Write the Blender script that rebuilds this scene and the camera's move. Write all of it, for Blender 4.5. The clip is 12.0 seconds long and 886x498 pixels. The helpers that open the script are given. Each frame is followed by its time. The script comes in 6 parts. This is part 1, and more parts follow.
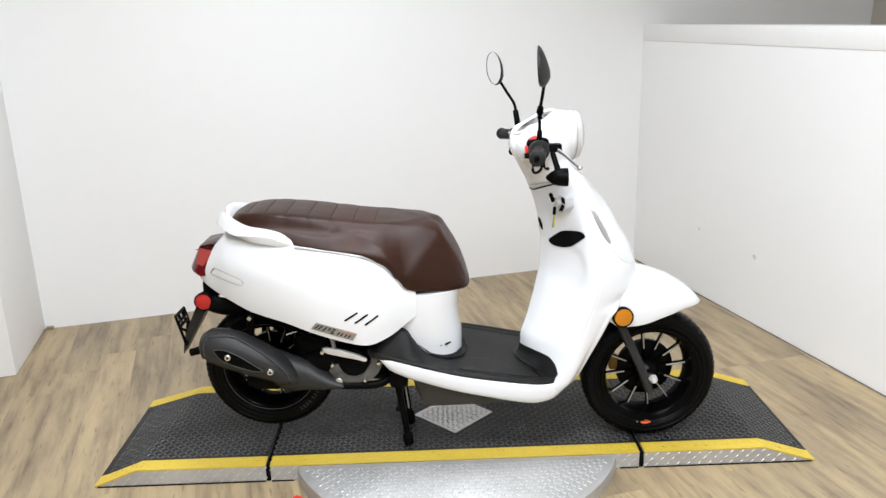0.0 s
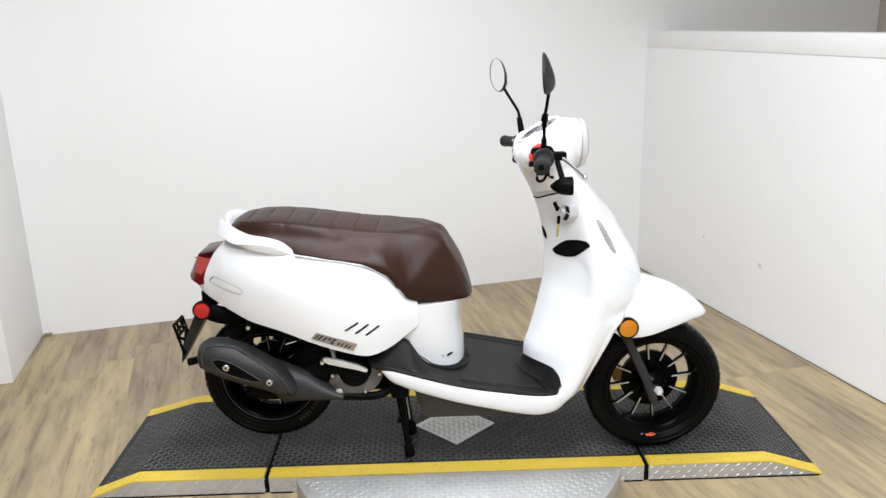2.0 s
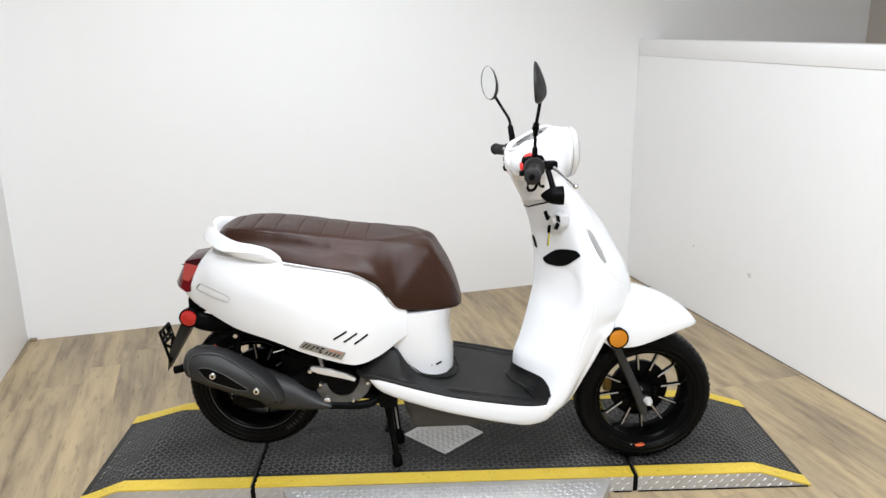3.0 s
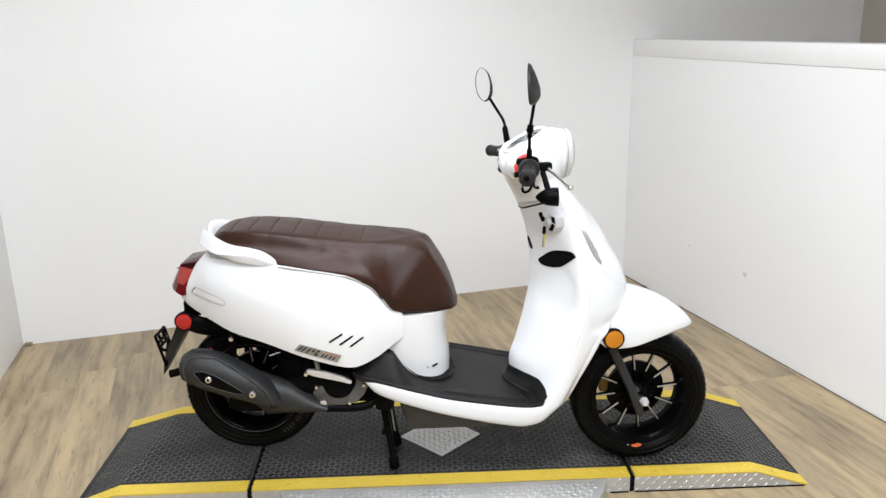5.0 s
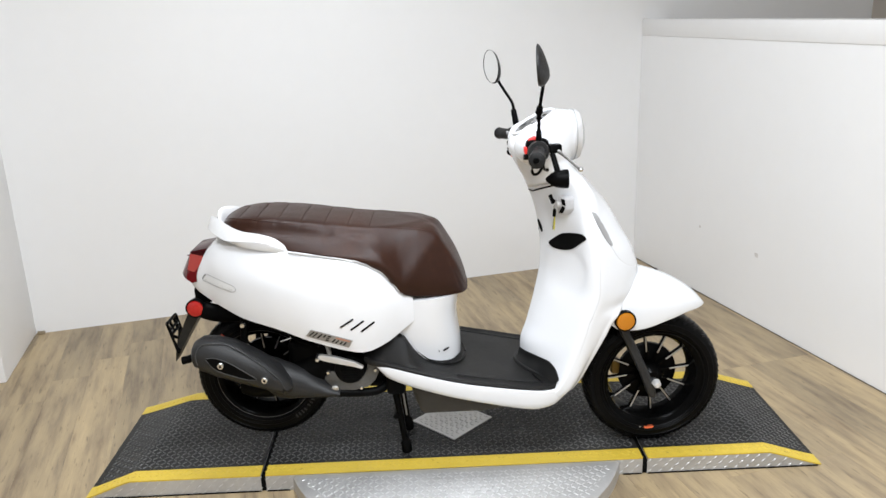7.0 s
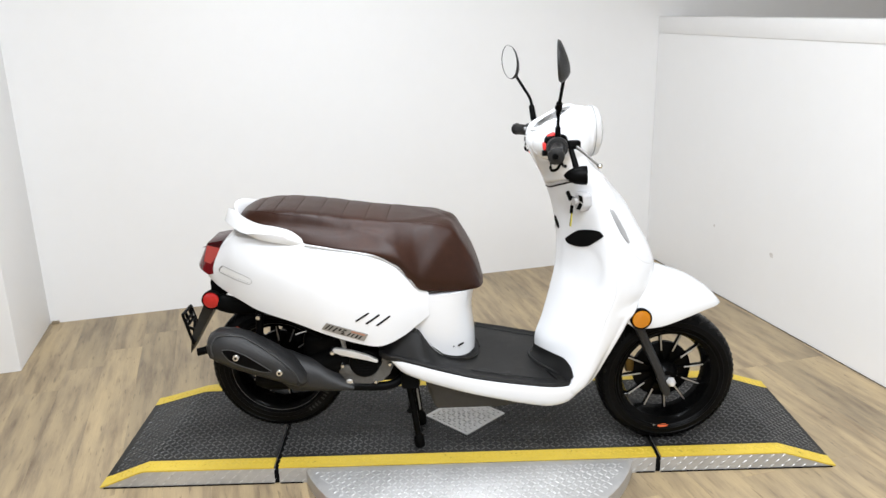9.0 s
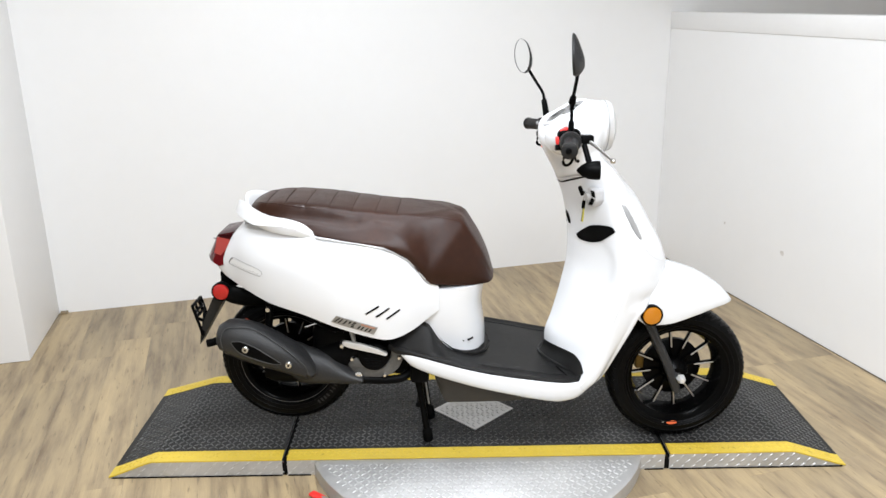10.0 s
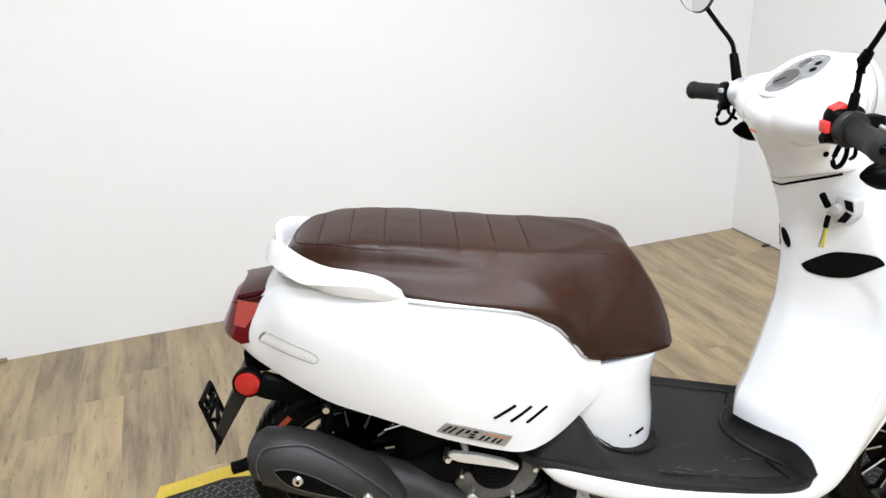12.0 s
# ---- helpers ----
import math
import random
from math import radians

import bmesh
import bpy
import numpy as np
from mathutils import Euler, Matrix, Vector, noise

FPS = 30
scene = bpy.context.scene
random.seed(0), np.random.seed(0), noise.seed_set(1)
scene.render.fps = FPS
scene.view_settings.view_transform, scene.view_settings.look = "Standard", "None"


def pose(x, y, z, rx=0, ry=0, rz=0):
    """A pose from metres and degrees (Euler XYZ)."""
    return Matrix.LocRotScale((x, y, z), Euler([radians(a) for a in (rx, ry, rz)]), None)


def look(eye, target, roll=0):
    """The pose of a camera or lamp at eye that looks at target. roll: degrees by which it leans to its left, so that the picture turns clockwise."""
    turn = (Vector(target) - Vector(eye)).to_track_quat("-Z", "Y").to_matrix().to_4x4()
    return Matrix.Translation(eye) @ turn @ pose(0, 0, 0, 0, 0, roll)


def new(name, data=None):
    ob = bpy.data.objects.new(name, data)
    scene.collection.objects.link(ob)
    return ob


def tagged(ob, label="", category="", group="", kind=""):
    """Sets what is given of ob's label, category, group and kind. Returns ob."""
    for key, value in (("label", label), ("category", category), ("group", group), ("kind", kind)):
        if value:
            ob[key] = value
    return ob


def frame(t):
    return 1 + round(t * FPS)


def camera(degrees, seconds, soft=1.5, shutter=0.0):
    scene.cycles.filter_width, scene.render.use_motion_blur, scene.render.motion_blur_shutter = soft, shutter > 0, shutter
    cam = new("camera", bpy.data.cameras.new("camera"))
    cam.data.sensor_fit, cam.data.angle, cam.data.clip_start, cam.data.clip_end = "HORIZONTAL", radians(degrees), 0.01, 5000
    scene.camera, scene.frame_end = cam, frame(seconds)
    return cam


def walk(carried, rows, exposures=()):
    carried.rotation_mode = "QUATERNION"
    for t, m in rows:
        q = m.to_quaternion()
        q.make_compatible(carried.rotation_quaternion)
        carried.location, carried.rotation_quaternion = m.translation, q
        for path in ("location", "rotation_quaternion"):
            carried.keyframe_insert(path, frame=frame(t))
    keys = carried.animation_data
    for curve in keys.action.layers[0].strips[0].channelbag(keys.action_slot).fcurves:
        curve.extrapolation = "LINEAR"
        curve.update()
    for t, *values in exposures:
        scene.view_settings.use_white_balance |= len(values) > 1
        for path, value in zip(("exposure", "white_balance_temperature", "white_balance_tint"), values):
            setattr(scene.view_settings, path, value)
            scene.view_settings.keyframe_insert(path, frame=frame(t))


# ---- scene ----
cam = camera(58.6, 12.0)
PATH = [
    (0, (-0.072, -2.465, 1.475), (-0.033, -0.548, 0.906), -1.5),
    (0.5, (-0.07, -2.484, 1.477), (-0.038, -0.564, 0.917), -1.6),
    (1, (-0.068, -2.485, 1.481), (-0.025, -0.563, 0.929), -1.5),
    (1.5, (-0.07, -2.452, 1.478), (-0.039, -0.532, 0.919), -1.5),
    (2, (-0.074, -2.425, 1.477), (-0.038, -0.505, 0.92), -1.3),
    (2.5, (-0.066, -2.405, 1.48), (-0.014, -0.484, 0.924), -1.3),
    (3, (-0.072, -2.407, 1.484), (-0.011, -0.484, 0.938), -0.7),
    (5, (-0.067, -2.405, 1.488), (0.002, -0.482, 0.943), -1.0),
    (5.5, (-0.065, -2.391, 1.485), (-0.005, -0.478, 0.903), -1.5),
    (6, (-0.076, -2.386, 1.479), (-0.025, -0.474, 0.894), -1.6),
    (6.5, (-0.075, -2.39, 1.482), (-0.025, -0.476, 0.904), -1.8),
    (7, (-0.071, -2.398, 1.484), (-0.025, -0.485, 0.902), -1.9),
    (9, (-0.096, -2.397, 1.48), (-0.071, -0.486, 0.89), -1.3),
    (9.5, (-0.099, -2.396, 1.48), (-0.074, -0.485, 0.893), -1.2),
    (10, (-0.111, -2.39, 1.475), (-0.101, -0.483, 0.873), -0.8),
    (10.2, (-0.132, -2.356, 1.471), (-0.143, -0.452, 0.859), -0.5),
    (10.5, (-0.232, -2.313, 1.454), (-0.278, -0.415, 0.825), -2.4),
    (10.7, (-0.273, -2.23, 1.45), (-0.326, -0.345, 0.783), -2.0),
    (11, (-0.298, -2.056, 1.42), (-0.392, -0.173, 0.753), -2.3),
    (11.2, (-0.312, -1.903, 1.425), (-0.442, -0.028, 0.74), -2.0),
    (11.5, (-0.365, -1.714, 1.424), (-0.509, 0.149, 0.711), -2.3),
    (11.7, (-0.42, -1.582, 1.412), (-0.475, 0.297, 0.731), -2.4),
    (11.8, (-0.446, -1.532, 1.41), (-0.45, 0.342, 0.709), -2.5),
    (12, (-0.494, -1.435, 1.41), (-0.372, 0.423, 0.68), -2.6),
]
EXPOSURES = [(0.0, -0.26), (2.5, -0.28), (5.5, -0.30), (7.0, -0.36), (9.0, -0.22), (10.0, -0.18), (11.0, -0.16), (12.0, -0.16)]
walk(cam, [(t, look(eye, target, roll)) for t, eye, target, roll in PATH], EXPOSURES)

# ---- world and lights ----
world = bpy.data.worlds.new("world")
scene.world = world
world.use_nodes = True
world.node_tree.nodes["Background"].inputs[0].default_value = (1.0, 0.98, 0.95, 1)
world.node_tree.nodes["Background"].inputs[1].default_value = 0.25

ROOM = math.radians(14.9)
CEIL = 2.75
BACK, LEFT, RIGHT, STEP = 1.784, -1.61, 1.717, 1.22


def room(a, b, z=0.0):
    """A place from metres along the back wall, metres towards it, and height."""
    return Vector((a * math.cos(ROOM) - b * math.sin(ROOM), a * math.sin(ROOM) + b * math.cos(ROOM), z))


def ceiling_lamp(a, b, watts, sx=1.15, sy=0.55):
    data = bpy.data.lights.new("ceiling_lamp", "AREA")
    data.shape, data.size, data.size_y, data.energy = "RECTANGLE", sx, sy, watts
    data.color = (0.88, 0.93, 1.0)
    ob = new("ceiling_lamp", data)
    ob.matrix_world = Matrix.Translation(room(a, b, CEIL - 0.03)) @ Matrix.Rotation(ROOM, 4, "Z")
    return ob


for a, b, watts in ((-0.3, 0.05, 48), (0.75, 0.25, 6), (-0.4, -1.5, 90), (0.7, -1.5, 6), (-0.5, -3.1, 104), (2.7, -0.6, 4)):
    ceiling_lamp(a, b, watts)


# ---- materials ----
def material(name, color, rough=0.5, metal=0.0, coat=0.0, spec=0.5):
    m = bpy.data.materials.new(name)
    m.use_nodes = True
    b = m.node_tree.nodes["Principled BSDF"]
    b.inputs["Base Color"].default_value = (*color, 1)
    b.inputs["Roughness"].default_value = rough
    b.inputs["Metallic"].default_value = metal
    b.inputs["Coat Weight"].default_value = coat
    b.inputs["Coat Roughness"].default_value = 0.04
    b.inputs["Specular IOR Level"].default_value = spec
    return m


def node(m, kind, **props):
    n = m.node_tree.nodes.new(kind)
    for k, v in props.items():
        if k == "operation":
            n.operation = v
        elif k == "blend_type":
            n.blend_type = v
        elif k == "data_type":
            n.data_type = v
    return n


def link(m, a, b):
    m.node_tree.links.new(a, b)


def coords(m, scale=(1, 1, 1), use="Object"):
    tc = node(m, "ShaderNodeTexCoord")
    mp = node(m, "ShaderNodeMapping")
    mp.inputs["Scale"].default_value = scale
    link(m, tc.outputs[use], mp.inputs["Vector"])
    return mp.outputs["Vector"]


def noise_of(m, vec, scale, detail=4.0, rough=0.55):
    n = node(m, "ShaderNodeTexNoise")
    n.inputs["Scale"].default_value = scale
    n.inputs["Detail"].default_value = detail
    n.inputs["Roughness"].default_value = rough
    link(m, vec, n.inputs["Vector"])
    return n.outputs["Fac"]


def ramp_of(m, fac, stops):
    r = node(m, "ShaderNodeValToRGB")
    while len(r.color_ramp.elements) < len(stops):
        r.color_ramp.elements.new(0.5)
    for e, (p, c) in zip(r.color_ramp.elements, stops):
        e.position, e.color = p, (*c, 1) if len(c) == 3 else c
    link(m, fac, r.inputs["Fac"])
    return r.outputs["Color"]


def mix_of(m, fac, a, b, blend="MIX"):
    n = node(m, "ShaderNodeMixRGB", blend_type=blend)
    for sock, v in zip(n.inputs, (fac, a, b)):
        if isinstance(v, (int, float)):
            sock.default_value = v
        elif isinstance(v, tuple):
            sock.default_value = (*v, 1)
        else:
            link(m, v, sock)
    return n.outputs["Color"]


def bump(m, fac, strength, dist):
    n = node(m, "ShaderNodeBump")
    n.inputs["Strength"].default_value = strength
    n.inputs["Distance"].default_value = dist
    link(m, fac, n.inputs["Height"])
    link(m, n.outputs["Normal"], m.node_tree.nodes["Principled BSDF"].inputs["Normal"])


def varied(name, stops, scale, rough=(0.4, 0.6), stretch=(1, 1, 1), metal=0.0, coat=0.0, relief=0.0, fine=0.0, spec=0.5):
    """A surface whose colour, gloss and relief vary at two scales."""
    m = material(name, stops[0][1], rough[0], metal, coat, spec)
    b = m.node_tree.nodes["Principled BSDF"]
    vec = coords(m, stretch)
    big, small = noise_of(m, vec, scale, 5), noise_of(m, vec, scale * 9, 4)
    mixed = mix_of(m, 0.35, big, small)
    link(m, ramp_of(m, mixed, stops), b.inputs["Base Color"])
    link(m, ramp_of(m, mixed, [(0.3, (rough[0],) * 3), (0.7, (rough[1],) * 3)]), b.inputs["Roughness"])
    if relief:
        bump(m, noise_of(m, vec, fine or scale * 40, 3), relief, 0.002)
    return m


WHITE = varied("white_paint", [(0.3, (0.785, 0.80, 0.825)), (0.7, (0.805, 0.82, 0.845))], 3, (0.20, 0.24), coat=0.8)
SILVER = varied("silver_paint", [(0.3, (0.60, 0.60, 0.60)), (0.7, (0.68, 0.68, 0.68))], 9, (0.26, 0.34), metal=0.25, coat=0.4)
LEATHER = varied("brown_leather", [(0.28, (0.0160, 0.0052, 0.0025)), (0.52, (0.0265, 0.0088, 0.0044)), (0.75, (0.045, 0.0160, 0.0080))], 5, (0.34, 0.46), relief=0.22, fine=420, spec=0.26)
THREAD = material("tan_thread", (0.036, 0.020, 0.012), 0.9, spec=0.05)
RUBBER = varied("tyre_rubber", [(0.3, (0.0014, 0.0014, 0.0015)), (0.75, (0.0036, 0.0036, 0.0038))], 14, (0.30, 0.46), relief=0.2, fine=300, spec=0.08)
MAT = varied("mat_rubber", [(0.3, (0.0075, 0.0074, 0.0072)), (0.60, (0.0135, 0.0132, 0.013)), (0.74, (0.022, 0.0215, 0.021)), (0.84, (0.075, 0.073, 0.07))], 9, (0.38, 0.56), relief=0.35, fine=260, spec=0.22)
BOOT = varied("boot_rubber", [(0.3, (0.006, 0.006, 0.006)), (0.7, (0.013, 0.013, 0.013))], 12, (0.32, 0.46), relief=0.15, fine=300, spec=0.22)
BLACK = varied("black_plastic", [(0.3, (0.0015, 0.0015, 0.0015)), (0.7, (0.004, 0.004, 0.004))], 12, (0.28, 0.45), relief=0.1, fine=500, spec=0.035)
SHIELD_GREY = varied("muffler_cover_plastic", [(0.3, (0.0165, 0.0165, 0.0168)), (0.7, (0.0285, 0.0285, 0.0288))], 10, (0.34, 0.48), relief=0.3, fine=600, spec=0.28)
BELLY = varied("brown_black_plastic", [(0.3, (0.034, 0.030, 0.024)), (0.7, (0.050, 0.044, 0.036))], 8, (0.45, 0.6), relief=0.2, fine=400, spec=0.2)
DARK = material("dark_recess", (0.002, 0.002, 0.002), 0.8, spec=0.1)
RIM = varied("black_alloy", [(0.3, (0.001, 0.001, 0.001)), (0.7, (0.003, 0.003, 0.003))], 10, (0.14, 0.26), spec=0.045)
BRIGHT = varied("machined_aluminium", [(0.3, (0.42, 0.42, 0.42)), (0.7, (0.56, 0.56, 0.55))], 30, (0.25, 0.4), metal=0.9)
CHROME = varied("polished_metal", [(0.3, (0.62, 0.62, 0.61)), (0.7, (0.78, 0.78, 0.77))], 12, (0.14, 0.28), metal=0.95)
POLISHED = varied("worn_bright_metal", [(0.3, (0.72, 0.72, 0.71)), (0.7, (0.84, 0.84, 0.83))], 30, (0.3, 0.45), metal=0.45)
CAST = varied("cast_aluminium", [(0.3, (0.22, 0.215, 0.20)), (0.7, (0.36, 0.35, 0.33))], 20, (0.4, 0.6), metal=0.7, relief=0.3, fine=300)
RED = material("red_lens", (0.105, 0.003, 0.006), 0.12, spec=0.18)
# paler than the lamp's red, as the reflection on its side facet
REDFACET = material("glossy_red_lens_reflection", (0.34, 0.035, 0.035), 0.05, coat=1.0)
DEEPRED = material("dark_red_lens", (0.030, 0.003, 0.004), 0.2, spec=0.2)
AMBER = material("amber_lens", (0.50, 0.175, 0.006), 0.15, coat=0.3)
REFLECTOR = varied("red_reflector", [(0.3, (0.34, 0.006, 0.005)), (0.7, (0.46, 0.013, 0.010))], 60, (0.12, 0.2), coat=0.4)
CLEAR = material("clear_lens", (0.82, 0.83, 0.84), 0.1, coat=0.6)
REDBTN = material("red_button", (0.72, 0.035, 0.03), 0.35)
YELLOWTAG = material("yellow_tag", (0.62, 0.56, 0.06), 0.5)
MIRROR = material("mirror_glass", (0.92, 0.93, 0.93), 0.02, metal=1.0)
ORANGE = material("orange_print", (0.75, 0.14, 0.05), 0.5)

WALL = varied("white_wall_paint", [(0.25, (0.825, 0.822, 0.815)), (0.6, (0.845, 0.842, 0.838)), (0.85, (0.86, 0.858, 0.855))], 1.6, (0.5, 0.62), relief=0.08, fine=160)
TAN = varied("tan_wall_paint", [(0.25, (0.46, 0.41, 0.35)), (0.8, (0.52, 0.47, 0.41))], 1.8, (0.55, 0.7), relief=0.06, fine=160)
CEILING = varied("ceiling_paint", [(0.3, (0.76, 0.76, 0.75)), (0.7, (0.80, 0.80, 0.79))], 2, (0.7, 0.8))
TRIMW = varied("white_trim_paint", [(0.25, (0.79, 0.78, 0.77)), (0.8, (0.83, 0.825, 0.815))], 4, (0.35, 0.5))
SUBFLOOR = material("dark_joint", (0.26, 0.205, 0.13), 0.8)
YELLOW = varied("yellow_safety_paint", [(0.22, (0.42, 0.30, 0.03)), (0.38, (0.60, 0.43, 0.045)), (0.8, (0.68, 0.50, 0.065))], 10, (0.42, 0.6), relief=0.15, fine=200)
BLACKPLATE = varied("black_painted_tread_plate", [(0.25, (0.0065, 0.0065, 0.0066)), (0.5, (0.0145, 0.0143, 0.0141)), (0.74, (0.046, 0.045, 0.043))], 3.2, (0.36, 0.52), relief=0.2, fine=240, spec=0.19)
ALU = varied("aluminium_tread_plate", [(0.2, (0.36, 0.357, 0.35)), (0.5, (0.50, 0.496, 0.488)), (0.85, (0.62, 0.616, 0.606))], 5, (0.36, 0.52), metal=0.5, relief=0.15, fine=240)
ALUBAR = varied("worn_aluminium_bar", [(0.3, (0.52, 0.516, 0.508)), (0.7, (0.66, 0.656, 0.648))], 16, (0.34, 0.48), metal=0.6)


def plank_material():
    m = material("wood_look_vinyl", (0.4, 0.3, 0.2), 0.42)
    b = m.node_tree.nodes["Principled BSDF"]
    tc, info = node(m, "ShaderNodeTexCoord"), node(m, "ShaderNodeObjectInfo")
    mp = node(m, "ShaderNodeMapping")
    link(m, tc.outputs["Object"], mp.inputs["Vector"])
    mp.inputs["Scale"].default_value = (18.0, 2.2, 1)
    off = node(m, "ShaderNodeCombineXYZ")
    mul = node(m, "ShaderNodeMath", operation="MULTIPLY")
    mul.inputs[1].default_value = 37.0
    link(m, info.outputs["Random"], mul.inputs[0])
    for k in range(3):
        link(m, mul.outputs[0], off.inputs[k])
    link(m, off.outputs[0], mp.inputs["Location"])
    vec = mp.outputs["Vector"]
    big = noise_of(m, vec, 1.0, 8, 0.64)
    grain_map = node(m, "ShaderNodeMapping")
    grain_map.inputs["Scale"].default_value = (6, 0.8, 1)
    link(m, vec, grain_map.inputs["Vector"])
    grain = noise_of(m, grain_map.outputs["Vector"], 2.2, 6, 0.65)
    wood = ramp_of(m, big, [(0.28, (0.165, 0.118, 0.072)), (0.40, (0.272, 0.208, 0.130)), (0.47, (0.330, 0.255, 0.158)), (0.53, (0.385, 0.298, 0.180)), (0.70, (0.470, 0.362, 0.212))])
    wood = mix_of(m, 0.34, wood, ramp_of(m, grain, [(0.3, (0.55, 0.54, 0.52)), (0.62, (1.0, 1.0, 1.0))]), "MULTIPLY")
    checks = noise_of(m, vec, 5.0, 3, 0.6)
    wood = mix_of(m, ramp_of(m, checks, [(0.61, (0, 0, 0)), (0.70, (0.6, 0.6, 0.6))]), wood, (0.13, 0.095, 0.058))
    tone = ramp_of(m, info.outputs["Random"], [(0.0, (0.80, 0.80, 0.80)), (0.5, (1.0, 0.99, 0.98)), (1.0, (1.08, 1.06, 1.01))])
    wood = mix_of(m, 1.0, wood, tone, "MULTIPLY")
    knots = node(m, "ShaderNodeTexVoronoi")
    knots.inputs["Scale"].default_value = 0.9
    link(m, vec, knots.inputs["Vector"])
    wood = mix_of(m, ramp_of(m, knots.outputs["Distance"], [(0.03, (0.55, 0.55, 0.55)), (0.13, (0, 0, 0))]), wood, (0.15, 0.095, 0.05))
    link(m, wood, b.inputs["Base Color"])
    link(m, ramp_of(m, grain, [(0.3, (0.34,) * 3), (0.7, (0.52,) * 3)]), b.inputs["Roughness"])
    bump(m, grain, 0.18, 0.001)
    return m


PLANK = plank_material()


# ---- building helpers ----
def finish(name, bm, mat, parent=None, label="", sharp=35):
    bmesh.ops.recalc_face_normals(bm, faces=bm.faces)
    me = bpy.data.meshes.new(name)
    bm.to_mesh(me)
    bm.free()
    for p in me.polygons:
        p.use_smooth = True
    me.set_sharp_from_angle(angle=radians(sharp))
    for m in (mat if isinstance(mat, (list, tuple)) else [mat]):
        me.materials.append(m)
    ob = new(name, me)
    if parent:
        ob.parent = parent
    if label:
        ob["label"] = label
    return ob


def part(name, bm, mat, parent, label="", sharp=35):
    return finish(name, bm, mat, parent, label, sharp)


def thing(name, place, label, category, group="", rz=0.0):
    ob = new(name)
    ob.empty_display_size = 0.1
    ob.matrix_world = pose(*place, 0, 0, rz)
    return tagged(ob, label, category, group)


def smooth_curve(x, table):
    """A smooth value at x through (place, value) pairs."""
    xs, ys = [p[0] for p in table], [p[1] for p in table]
    if x <= xs[0]:
        return ys[0]
    if x >= xs[-1]:
        return ys[-1]
    k = max(i for i in range(len(xs) - 1) if xs[i] <= x)

    def slope(i):
        if i == 0 or i == len(xs) - 1:
            j = 0 if i == 0 else len(xs) - 2
            return (ys[j + 1] - ys[j]) / (xs[j + 1] - xs[j])
        a = (ys[i] - ys[i - 1]) / (xs[i] - xs[i - 1])
        b = (ys[i + 1] - ys[i]) / (xs[i + 1] - xs[i])
        return 0.0 if a * b <= 0 else 2 * a * b / (a + b)

    h = xs[k + 1] - xs[k]
    s = (x - xs[k]) / h
    return ((1 + 2 * s) * (1 - s) ** 2 * ys[k] + s * (1 - s) ** 2 * h * slope(k)
            + s * s * (3 - 2 * s) * ys[k + 1] + s * s * (s - 1) * h * slope(k + 1))


def spline(points, n, closed=False):
    """n points evenly along a Catmull-Rom curve through points."""
    P = [Vector(p) for p in points]
    m = len(P)
    segs = m if closed else m - 1
    out = []
    for i in range(n):
        f = i / (n if closed else n - 1) * segs
        k = min(int(f), segs - 1)
        s = f - k
        if closed:
            a, b, c, d = P[(k - 1) % m], P[k], P[(k + 1) % m], P[(k + 2) % m]
        else:
            a, b, c, d = P[max(k - 1, 0)], P[k], P[k + 1], P[min(k + 2, m - 1)]
        out.append(0.5 * (2 * b + (c - a) * s + (2 * a - 5 * b + 4 * c - d) * s * s + (3 * b - a - 3 * c + d) * s ** 3))
    return out


def loft(rings, closed=True, caps=True, bm=None):
    """A skin over rings of equal length."""
    bm = bm or bmesh.new()
    vs = [[bm.verts.new(p) for p in ring] for ring in rings]
    n = len(rings[0])
    for a, b in zip(vs, vs[1:]):
        for i in range(n if closed else n - 1):
            j = (i + 1) % n
            bm.faces.new((a[i], a[j], b[j], b[i]))
    if caps and closed:
        bm.faces.new(vs[0][::-1])
        bm.faces.new(vs[-1])
    return bm


def tube(points, radii, n=12, bm=None, flat=1.0, up=(0, 0, 1)):
    """A round or flattened bar along points."""
    P = [Vector(p) for p in points]
    if isinstance(radii, (int, float)):
        radii = [radii] * len(P)
    rings = []
    for i, p in enumerate(P):
        d = (P[min(i + 1, len(P) - 1)] - P[max(i - 1, 0)]).normalized()
        ref = Vector(up) if abs(d.dot(Vector(up))) < 0.95 else Vector((1, 0, 0))
        s = d.cross(ref).normalized()
        w = s.cross(d).normalized()
        rings.append([p + s * math.cos(t) * radii[i] * flat + w * math.sin(t) * radii[i] for t in [2 * math.pi * k / n for k in range(n)]])
    return loft(rings, bm=bm)


def lathe(profile, centre, axis="v", n=48, bm=None, closed=False):
    """Turns (along, radius) pairs round an axis through centre. closed: the profile is a loop."""
    c = Vector(centre)
    rings = []
    for k in range(n):
        t = 2 * math.pi * k / n
        ring = []
        for a, r in profile:
            if axis == "v":
                p = Vector((r * math.cos(t), a, r * math.sin(t)))
            elif axis == "u":
                p = Vector((a, r * math.cos(t), r * math.sin(t)))
            else:
                p = Vector((r * math.cos(t), r * math.sin(t), a))
            ring.append(c + p)
        rings.append(ring)
    bm = bm or bmesh.new()
    vs = [[bm.verts.new(p) for p in ring] for ring in rings]
    m = len(profile)
    for k in range(n):
        a, b = vs[k], vs[(k + 1) % n]
        for i in range(m if closed else m - 1):
            j = (i + 1) % m
            bm.faces.new((a[i], a[j], b[j], b[i]))
    bmesh.ops.remove_doubles(bm, verts=bm.verts, dist=1e-6)
    return bm


